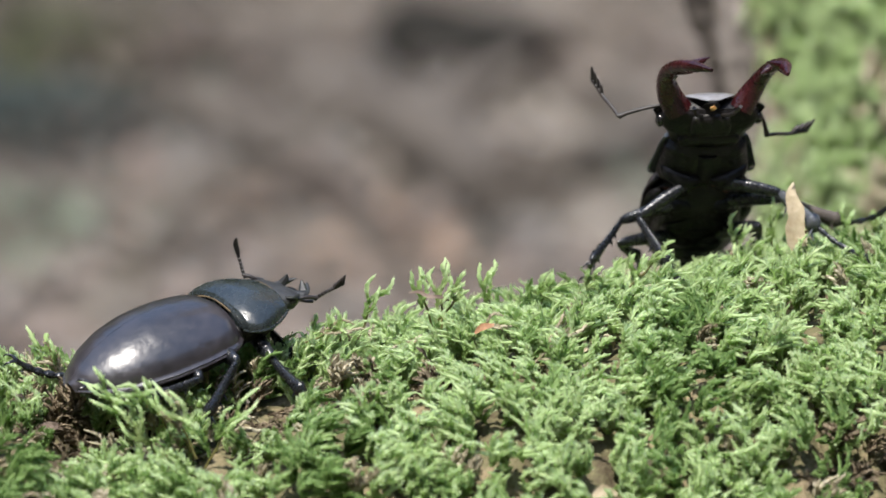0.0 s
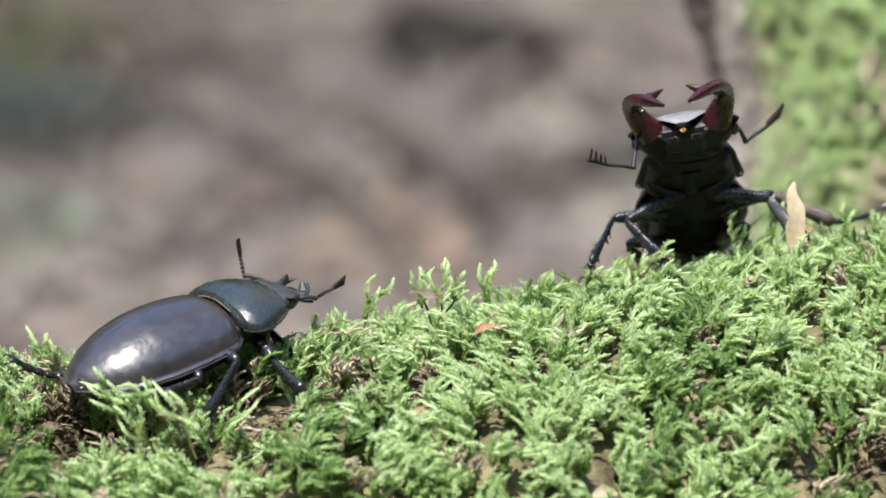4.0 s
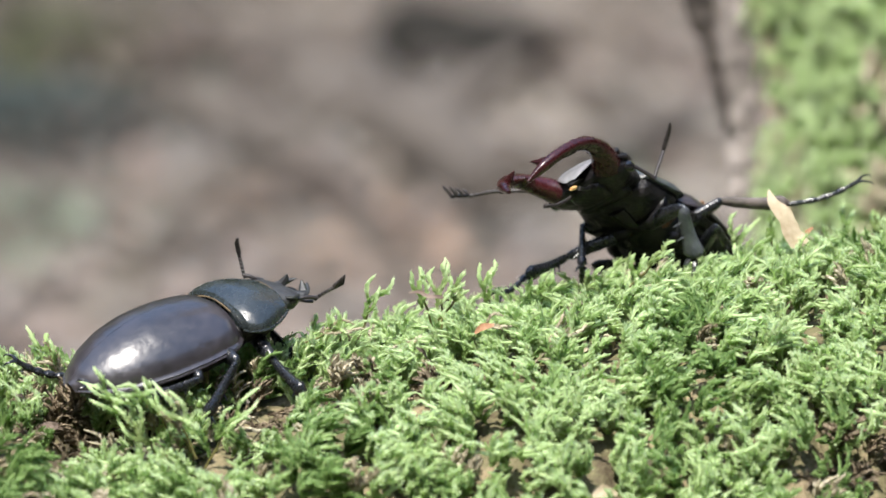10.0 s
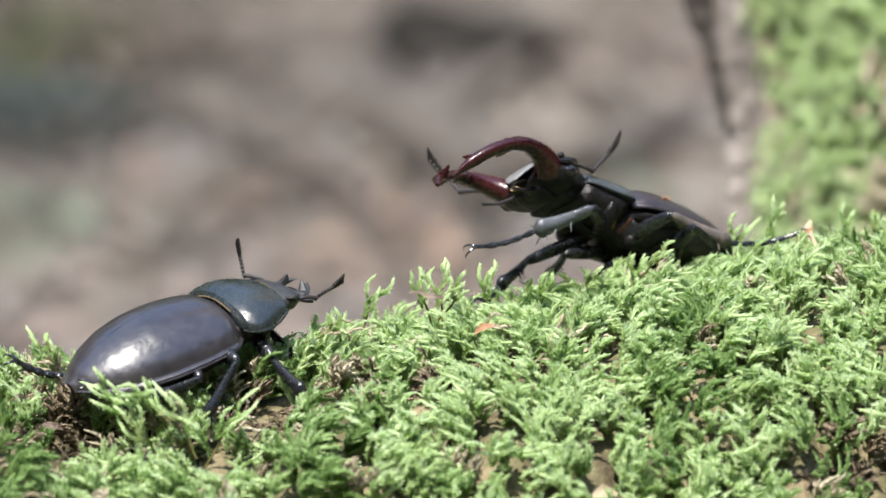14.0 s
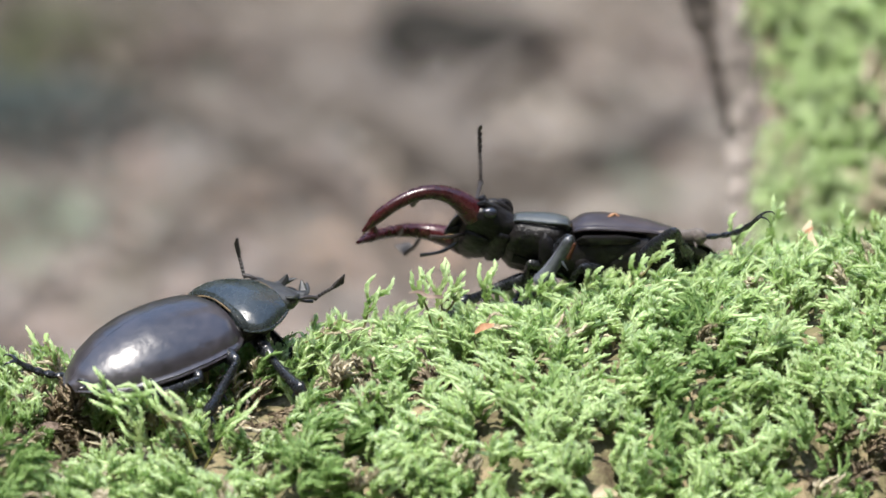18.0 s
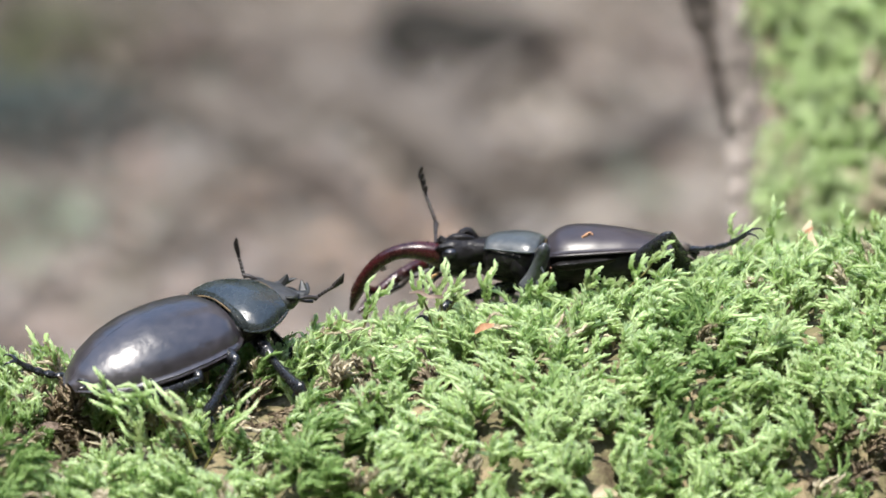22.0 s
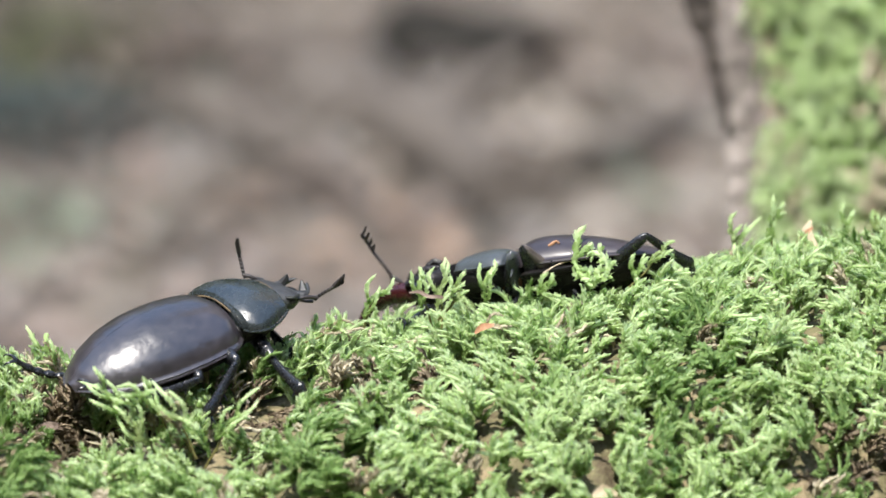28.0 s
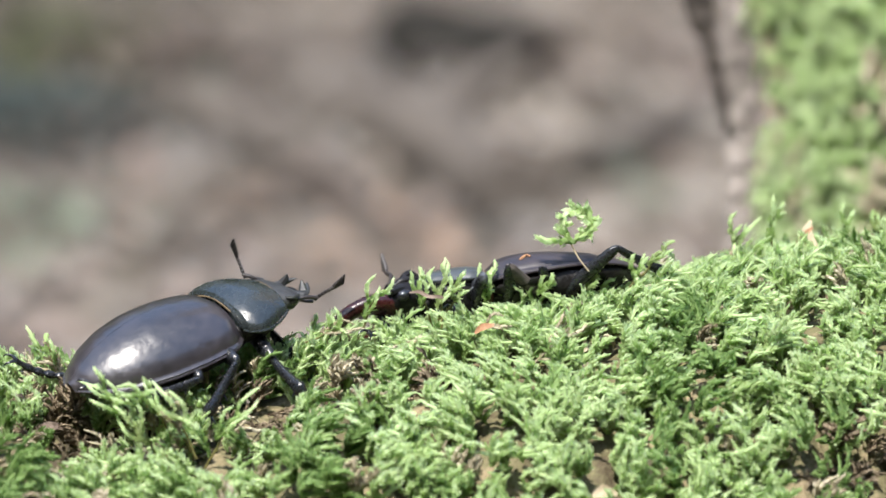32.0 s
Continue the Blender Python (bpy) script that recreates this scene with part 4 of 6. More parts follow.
def build_tree():
    """A standing trunk, moss on the side that faces the log, bark left bare on its flank."""
    ob = top("mossy_tree_trunk", "tree trunk covered with green moss behind the log", "tree", mm(157.5, 160, -290, -14))
    rr = np.random.default_rng(5)
    rings = []
    hs = np.concatenate([np.linspace(-10, 700, 72), np.linspace(740, 3200, 24)])
    for h in hs:
        ring = []
        for j in range(72):
            a = 2 * math.pi * j / 72
            R = 86 + 22 * math.exp(-max(h, 0) / 45) + 1.5 * math.sin(5 * a + h * 0.01) + 1.3 * math.sin(17 * a + 0.02 * h) + 1.2 * math.sin(h * 0.11 + 3 * a) - 0.009 * max(0, h - 500)
            ring.append((R * math.cos(a), R * math.sin(a), h))
        rings.append(ring)
    part("trunk", Shape().rings(rings), BARK, ob, "grey bark under the moss")
    n = 4600
    h = rr.uniform(225, 395, n)
    a = rr.uniform(math.pi * 1.04, math.pi * 1.40, n)
    swell = 3.0 * np.sin(h * 0.13 + 4 * np.sin(a * 9)) * np.sin(a * 31 + h * 0.03)
    N = np.stack([np.cos(a), np.sin(a), np.zeros(n)], -1)
    P = N * (86.5 + swell)[:, None] + np.stack([np.zeros(n), np.zeros(n), h], -1)
    d = rr.uniform(-math.pi, math.pi, n)
    tang = np.stack([-np.sin(a), np.cos(a), np.zeros(n)], -1)
    lean = N * rr.uniform(0.15, 0.5, (n, 1)) + tang * (np.sin(d) * 0.7)[:, None] + np.array((0, 0, 1)) * (np.cos(d) * 0.6 - 0.1)[:, None]
    pt = np.sin(h * 0.055 + a * 3) * np.sin(h * 0.031 + a * 11) + rr.normal(0, 0.3, n) + np.clip((305 - h) / 35, 0, 1) * np.clip((a - 3.30) / 0.2, 0, 1) * 1.0
    mi = np.where(pt > 1.05, 3, np.where(pt > 0.45, 4, np.where(pt > -0.35, 1, np.where(pt < -1.0, 2, 0))))
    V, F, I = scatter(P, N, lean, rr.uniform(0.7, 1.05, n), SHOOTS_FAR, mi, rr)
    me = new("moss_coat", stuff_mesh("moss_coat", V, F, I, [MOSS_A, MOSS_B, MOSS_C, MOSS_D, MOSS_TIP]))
    me.parent = ob
    tagged(me, "soft green moss coat", kind="stuff")
    return ob


def build_bark_strip():
    """A bare strip of bark along the trunk's flank with a flap in front of it, coloured dark for the shadowed furrow,
    broad above and pointed below.
    """
    ob = top("loose_bark_strip", "grey cracked bark strip leaning against the mossy trunk", "bark", mm(63.6, 236, -52))
    for nm, line, rad, mt, lb, dy in (("bark_edge", ((0.8, 0), (0.4, 30), (-0.6, 60), (-2.6, 95)), (3.4, 3.4, 3.7, 4.6), BARK, "pale grey bark edge", 0),
                                      ("bark_face", ((-2.6, 35), (-4.6, 45), (-7.4, 56), (-9.6, 66), (-12.0, 95)), (0.4, 1.5, 2.2, 3.7, 6.5), SHADED_BARK, "furrowed bark face with its shade in the colour", -1.5)):
        s = Shape()
        rr = random.Random(len(nm))
        ln = smooth_line([(x, dy, z) for x, z in line], 8)
        k = len(ln)
        s.tube(ln, [float(np.interp(i / (k - 1), np.linspace(0, 1, len(rad)), rad)) * rr.uniform(0.82, 1.15) for i in range(k)], 12, 0.5, (0, 1, 0))
        for i in range(2, k - 1, 2):
            w = float(np.interp(i / (k - 1), np.linspace(0, 1, len(rad)), rad))
            s.ball(ln[i] + Vector((rr.uniform(-0.4, 0.4) * w, -0.4 * w, 0)), (w * rr.uniform(0.3, 0.5), 1.0, 1.5 + rr.uniform(0, 1.5)), 7, 5)
        part(nm, s, mt, ob, lb)
    return ob


# ---- build: setting, then things ----
build_ground()
build_log()
build_moss()
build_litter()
build_unseen_woods()
build_tree()
build_bark_strip()
STONE = build_stone()
STONE.matrix_basis = mm(-272, 2010, -262, 0, 0, 15)
tagged(STONE, "low dark green mossy stone among dry leaves", "stone")

stick((-85, 2157, -268), (46, 1667, -268), 30, 22, "dark dead branch among dry leaves", DULL_TWIG, "fallen_branch", 3)
# black shape in place of a shadow among the leaves
stick((-28, 2350, -268), (62, 2290, -268), 36, 27, "short black branch shape standing in for a shadow", SHADE_BLACK, "fallen_branch", 4)
stick((-166, 2049, -268), (-48, 1789, -268), 16, 11, "thin grey branch among dry leaves", DULL_TWIG, "fallen_branch", 5)
stick((75, 1789, -268), (192, 2102, -268), 15, 10, "thin dead branch among dry leaves", DULL_TWIG, "fallen_branch", 6)
stick((-234, 1727, -268), (-108, 1522, -268), 15, 11, "thin dead branch among dry leaves", DULL_TWIG, "fallen_branch", 8)

female = build_female()
male, male_shield, male_head, male_jaw = build_male()

moss_sprig(40, 6.7, 2, 0.3, 0.25, mm(-2.3, -23.3, -5.4, -106.1, -74.0, -151.4), "fresh green feathery moss sprig standing up from the log", MOSS_A)
moss_sprig(41, 8.5, 3, 0.2, 0.1, mm(-0.1, -23.4, -6.3, 24.8, -78.7, 62.1), "pale yellow green moss sprig standing up from the log", MOSS_B)
moss_sprig(42, 6.3, 2, 0.6, 0.1, mm(1.4, -23.1, -4.6, 70.7, -44.8, -16.2), "pale yellow green moss sprig standing up from the log", MOSS_B)
moss_sprig(43, 7.9, 2, 0.2, 0, mm(-12.0, -21.7, -8.0, 79.6, -61.0, -12.2), "fresh green feathery moss sprig standing up from the log", MOSS_A)
moss_sprig(44, 6.8, 2, 0.2, 0.1, mm(7.3, -17.3, -6.1, -44.5, -87.8, 135.7), "fresh green feathery moss sprig standing up from the log", MOSS_A)
moss_sprig(45, 6.7, 2, 0.3, 0, mm(30.0, -16.7, -2.7, 102.5, -72.2, -26.6), "fresh green feathery moss sprig standing up from the log", MOSS_A)
moss_sprig(46, 6.4, 1, 1, -0.2, mm(31.4, -17.3, -0.4, 67.8, -40.9, -15.4), "pale yellow green moss sprig standing up from the log", MOSS_B)
moss_sprig(47, 9.0, 1, 0.1, 0, mm(-58.0, -28.9, -14.4, -67.7, -68.1, 172.1), "fresh green feathery moss sprig standing up from the log", MOSS_A)
moss_sprig(48, 7.5, 3, 0.9, 0, mm(-42.7, -49.4, -15.3, -61.0, -30.2, -167.8), "fresh green feathery moss sprig standing up from the log", MOSS_A)
moss_sprig(49, 6.1, 2, 0.5, 0.1, mm(-41.5, -49.5, -16.1, -93.4, -65.2, -155.9), "fresh green feathery moss sprig standing up from the log", MOSS_A)
moss_sprig(50, 6.4, 3, 0.6, 0.1, mm(-37.6, -52.0, -18.5, -73.6, -67.8, 179.3), "dry straw coloured moss sprig in front of the beetle", MOSS_D)
moss_sprig(51, 6.7, 3, 0.5, 0.1, mm(46.5, -0.1, -0.4, 95.0, -68.5, -22.4), "pale yellow green moss sprig standing up from the log", MOSS_B)
moss_sprig(52, 7.8, 2, 0.2, 0, mm(52.0, 2.0, -0.3, 103.0, -76.8, -23.2), "fresh green feathery moss sprig standing up from the log", MOSS_A)
moss_sprig(53, 5.7, 1, 0.2, 0, mm(64.3, 4.1, 0.3, 163.6, -79.3, -76.1), "fresh green feathery moss sprig standing up from the log", MOSS_A)
moss_sprig(54, 4.5, 2, 0.5, 0, mm(-15.9, -23.9, -8.8, -135.4, -70.1, -122.2), "fresh green feathery moss sprig standing up from the log", MOSS_A)
moss_sprig(55, 4.0, 2, 0.4, 0.1, mm(15.3, -17.1, -4.9, 89.9, -70.7, -15.2), "fresh green feathery moss sprig standing up from the log", MOSS_A)
moss_sprig(56, 4.0, 2, 0.5, 0, mm(22.4, -15.0, -4.4, 79.5, -60.8, -12.2), "pale yellow green moss sprig standing up from the log", MOSS_B)
moss_sprig(57, 5.0, 2, 0.3, 0, mm(69.3, 4.3, 1.2, 107.4, -85.8, -20.5), "pale yellow green moss sprig standing up from the log", MOSS_B)
moss_sprig(58, 3.8, 2, 0.4, 0, mm(-65.8, -30.8, -13.6, 162.5, -84.3, -73.9), "fresh green feathery moss sprig standing up from the log", MOSS_A)
moss_sprig(59, 3.6, 1, 0.3, 0, mm(-52.0, -26.9, -14.4, -165.4, -83.7, -103.4), "fresh green feathery moss sprig standing up from the log", MOSS_A)
moss_sprig(60, 7.8, 2, 0.5, 0, mm(-8.1, -26.8, -13.5, 58.0, -30.3, -2.8), "pale withered moss stem lying across the moss", MOSS_D, 0.12, 2.0, 0.5, "withered moss stems")
moss_sprig(61, 9.0, 2, 0.5, 0, mm(21.5, -30.1, -10.9, 37.1, -14.4, 46.7), "pale withered moss stem lying across the moss", MOSS_D, 0.12, 2.0, 0.5, "withered moss stems")
moss_sprig(62, 6.8, 2, 0.5, 0, mm(4.4, -26.0, -9.3, 57.6, -27.0, -4.5), "pale withered moss stem lying across the moss", MOSS_D, 0.12, 2.0, 0.5, "withered moss stems")
moss_sprig(63, 11.5, 2, 0.5, 0, mm(13.2, -36.8, -12.4, 32.8, -6.7, 57.1), "pale withered moss stem lying across the moss", MOSS_D, 0.12, 2.0, 0.5, "withered moss stems")
moss_sprig(64, 7.2, 2, 0.5, 0, mm(-19.3, -26.0, -9.3, 55.0, -15.2, -5.6), "pale withered moss stem lying across the moss", MOSS_D, 0.12, 2.0, 0.5, "withered moss stems")
moss_sprig(65, 7.9, 2, 0.5, 0, mm(36.9, -36.6, -10.7, 43.0, -12.1, 36.7), "pale withered moss stem lying across the moss", MOSS_D, 0.12, 2.0, 0.5, "withered moss stems")
moss_sprig(66, 9.0, 2, 0.5, 0, mm(-33.9, -44.5, -22.8, 44.9, -9.4, 34.1), "pale withered moss stem lying across the moss", MOSS_D, 0.12, 2.0, 0.5, "withered moss stems")
moss_sprig(67, 10.6, 2, 0.5, 0, mm(-49.7, -35.6, -22.2, 31.5, -5.9, 59.3), "pale withered moss stem lying across the moss", MOSS_D, 0.12, 2.0, 0.5, "withered moss stems")
moss_sprig(68, 8.2, 2, 0.5, 0, mm(55.1, -42.7, -14.6, 37.3, -15.9, 45.6), "pale withered moss stem lying across the moss", MOSS_D, 0.12, 2.0, 0.5, "withered moss stems")
moss_sprig(69, 5.8, 2, 0.5, 0, mm(-10.5, -38.2, -17.2, 58.8, -28.1, -7.6), "pale withered moss stem lying across the moss", MOSS_D, 0.12, 2.0, 0.5, "withered moss stems")
moss_sprig(70, 7.9, 2, 0.5, 0, mm(-40.5, -46.5, -26.6, 33.5, -22.6, 49.4), "pale withered moss stem lying across the moss", MOSS_D, 0.12, 2.0, 0.5, "withered moss stems")
moss_sprig(71, 9.5, 4, 0.9, 0, mm(-45.6, -49.6, -17.4, -61.0, -52.2, -167.8), "fresh green feathery moss sprig standing up from the log", MOSS_A)
moss_sprig(72, 9.0, 4, 0.6, 0, mm(-38.6, -50.5, -18.2, -80.4, -62.2, -160.9), "pale yellow green moss sprig standing up from the log", MOSS_B)
moss_sprig(73, 8.0, 4, 0.6, 0, mm(-42.2, -51.5, -20.4, -93.4, -55.2, -155.9), "pale yellow green moss sprig standing up from the log", MOSS_B)
moss_sprig(74, 8.5, 3, 0.6, 0, mm(-33.2, -50.5, -20.8, 79.6, -56.0, -12.2), "fresh green feathery moss sprig standing up from the log", MOSS_A)
loose_sprig = loose_clump(mm(23.3, -16.2, -11.3, -27.7, -78.3, 121.2))


def chip(name, label, category, pts, width, material, m, cup=0.3, shape=None):
    """A thin curled scrap: a strip with thickness along a line in its own space."""
    ln = smooth_line(pts, 4)
    s = Shape()
    k = len(ln)
    wide = shape or (0.35, 0.75, 1.0, 0.75, 0.35)
    s.tube(ln, [width * float(np.interp(i / (k - 1), np.linspace(0, 1, len(wide)), wide)) for i in range(k)], 10, 0.1, (0, 0, 1))
    ob = new(name, mesh_from(name, [(x, y, z + cup * y * y / max(width, 0.1)) for x, y, z in s.v], s.f, [material]))
    ob.matrix_basis = m
    return tagged(ob, label, category)


straw_leaf = chip("dry_leaf_scrap", "pale straw coloured dry leaf scrap stuck in the moss", "leaf", [(0, 0, 0), (2.6, 0.45, 0.1), (5.4, -0.1, 0.3), (8.3, 0.35, 0.1), (10.4, -0.3, -0.2)], 1.75, STRAW, mm(55.7, -6.9, 1.3, -29.2, -78.1, 123.1), 0.3, (0.75, 0.95, 0.85, 0.9, 0.7, 0.8, 0.62, 0.5, 0.3, 0.06))
chip("dry_stem_scrap", "curled brown dry stem scrap lying on the moss", "debris", [(0, 0, 0), (2.2, 0.3, 0.4), (4.4, 0.2, 0.2), (5.4, -0.8, 0.2), (5.0, -1.8, 0)], 0.55, FLECK, mm(41.8, -29.3, -7.3, 17.1, -4.5, 75.3))
chip("bud_scale", "rust coloured bud scale lying on the moss", "debris", [(0, 0, 0), (1.8, 0.2, 0.3), (3.4, 0, 0)], 0.6, FLECK, mm(33.5, -28.5, -7.8, 36.2, 2.0, 58.2))
chip("bud_scale", "reddish brown bud scale lying on the moss", "debris", [(0, 0, 0), (1.5, 0.2, 0.4), (3.2, 0, 0)], 0.55, FLECK, mm(4.8, -29.8, -7.7, 54.2, -22.8, 4.3))
chip("dry_stem_scrap", "brown withered stem caught in the moss sprigs", "debris", [(0, 0, 0), (1.5, 0.3, 0.2), (3, -0.2, 0.3), (4.5, 0.2, 0.1), (6.2, 0, 0)], 0.35, TWIG, mm(-5.1, -26.8, -2.0, 53.4, 11.1, -2.0))
chip("dry_stem_scrap", "brown withered stem caught in the moss", "debris", [(0, 0, 0), (1.8, 0.2, 0.2), (3.8, 0, 0)], 0.3, TWIG, mm(-4.1, -38.0, -8.2, 79.9, 37.3, 54.6))
chip("dry_stem_scrap", "pale withered moss stem lying on the moss", "debris", [(0, 0, 0), (2, 0.3, 0.3), (4, -0.1, 0.4), (6.4, 0, 0)], 0.5, STRAW, mm(21.0, -30.9, -10.5, 38.6, -11.7, 45.5))
chip("bud_scale", "brown bud scale half sunk in the moss", "debris", [(0, 0, 0), (1.5, 0.3, 0.3), (3.2, 0, 0)], 0.7, FLECK, mm(29.3, -37.9, -11.3, 15.0, -19.9, 74.0))
chip("bud_scale", "pale bud scale lying on the moss", "debris", [(0, 0, 0), (2, 0.3, 0.3), (4.6, 0, 0)], 1, STRAW, mm(21.7, -62.2, -25.3, 47.9, 3.5, 38.1))
chip("dry_stem_scrap", "dark broken twig on the bare patch", "debris", [(0, 0, 0), (2, 0.3, 0.3), (4, -0.3, 0.2), (6, 0, 0)], 0.35, TWIG, mm(-62.8, -49.0, -13.2, 57.4, 29.1, 72.8))
chip("dry_leaf_scrap", "brown curled leaf scrap on the bare patch", "leaf", [(0, 0, 0), (2, 0.3, 0.5), (4.5, 0.1, 0.5), (6.8, 0, 0)], 0.8, TWIG, mm(-60.8, -43.6, -20.4, 38.4, -1.8, 52.2))
chip("bud_scale", "brown bud scale between the moss tips", "debris", [(0, 0, 0), (2, 0.3, 0.3), (4.2, 0, 0)], 0.5, FLECK, mm(55.7, -2.0, 0.4, 56.7, -52.0, 13.0))
chip("dry_stem_scrap", "white dry thread on the moss", "debris", [(0, 0, 0), (0.7, 0.1, 0.1), (1.6, 0, 0)], 0.15, LIP_SHEEN_THREAD, mm(58.5, -47.3, -17.8, 19.5, -40.3, 65.7))


# ---- how the beetles move ----
class Track:
    """Rows of (seconds, numbers ...) run through smoothly, without overshoot; turns: the last three numbers are angles of a pose."""

    def __init__(self, rows, turns=False):
        self.t = np.array([r[0] for r in rows], float)
        flat = [[x for c in r[1:] for x in (c if isinstance(c, tuple) else (c,))] for r in rows]
        if turns:
            out, last = [], None
            for r in flat:
                q = Euler([radians(a) for a in r[3:6]]).to_quaternion()
                if last is not None:
                    q.make_compatible(last)
                last = q
                out.append([*r[:3], *q])
            flat = out
        self.v = np.array(flat, float)
        h = np.diff(self.t)[:, None]
        d = np.diff(self.v, axis=0) / h
        m = np.zeros_like(self.v)
        same = d[:-1] * d[1:] > 0
        with np.errstate(divide="ignore", invalid="ignore"):
            mid = np.where(same, 2 * d[:-1] * d[1:] / (d[:-1] + d[1:]), 0.0)
        m[1:-1] = np.nan_to_num(mid)
        self.m = m

    def at(self, t):
        i = int(np.clip(np.searchsorted(self.t, t) - 1, 0, len(self.t) - 2))
        h = self.t[i + 1] - self.t[i]
        s = float(np.clip((t - self.t[i]) / h, 0, 1))
        return ((2 * s ** 3 - 3 * s * s + 1) * self.v[i] + (s ** 3 - 2 * s * s + s) * h * self.m[i]
                + (-2 * s ** 3 + 3 * s * s) * self.v[i + 1] + (s ** 3 - s * s) * h * self.m[i + 1])


TIMES = [0.25 * i for i in range(129)]


def body_pose(body, t):
    r = body.at(t)
    return Matrix.LocRotScale(Vector(r[:3]) * MM, Quaternion(r[3:7]).normalized(), None)


def joint_poses(bend, t):
    """Neck shield and head in the body's space."""
    pp, py, hp, hy = bend.at(t)
    shield = pose(0, 0, 0, 0, 0, py) @ pose(0, 0, 0, 0, -pp, 0)
    head = shield @ mm(*NECK) @ pose(0, 0, 0, 0, 0, hy) @ pose(0, 0, 0, 0, -hp, 0)
    return shield, head


def key_body(body, bend):
    walk(male, [(t, body_pose(body, t)) for t in TIMES])
    walk(male_shield, [(t, joint_poses(bend, t)[0]) for t in TIMES])
    walk(male_head, [(t, joint_poses(bend, t)[1]) for t in TIMES])


def aim(o, p, ref):
    x = (p - o).normalized()
    y = ref.cross(x)
    y = y.normalized() if y.length > 1e-6 else Vector((0, 1, 0))
    return Matrix.Translation(o) @ Matrix((x, y, x.cross(y))).transposed().to_4x4()


def chain(root, targets, lens, ref):
    """Poses of the links of a limb that starts at root and bends towards the targets in turn."""
    out, o = [], root
    for p, L in zip(targets, lens):
        m = aim(o, p, ref)
        out.append(m)
        o = m @ Vector((L * MM, 0, 0))
    return out


def key_limb(parts, lens, body, bend, on, root, rows):
    """Keys the links of a limb; rows: seconds and where its joints are in the world, in millimetres."""
    track = Track(rows)
    keyed = [[] for _ in parts]
    for t in TIMES:
        base = female.matrix_basis if on == "female" else body_pose(body, t)
        r = Vector(root) * MM
        if on == "shield":
            r = joint_poses(bend, t)[0] @ r
        if on == "head":
            r = joint_poses(bend, t)[1] @ (r - Vector(NECK) * MM)
        inv = base.inverted()
        v = track.at(t)
        pts = [inv @ (Vector(v[3 * i:3 * i + 3]) * MM) for i in range(len(parts))]
        ref = inv.to_3x3() @ Vector((0.05, -0.55, 0.83))
        for k, m in zip(keyed, chain(r, pts, lens, ref)):
            k.append((t, m))
    for ob, k in zip(parts, keyed):
        walk(ob, k)


def set_limb(parts, lens, root, *targets):
    inv = female.matrix_basis.inverted()
    pts = [inv @ (Vector(p) * MM) for p in targets]
    for ob, m in zip(parts, chain(Vector(root) * MM, pts, lens, inv.to_3x3() @ Vector((0.05, -0.55, 0.83)))):
        ob.matrix_basis = m



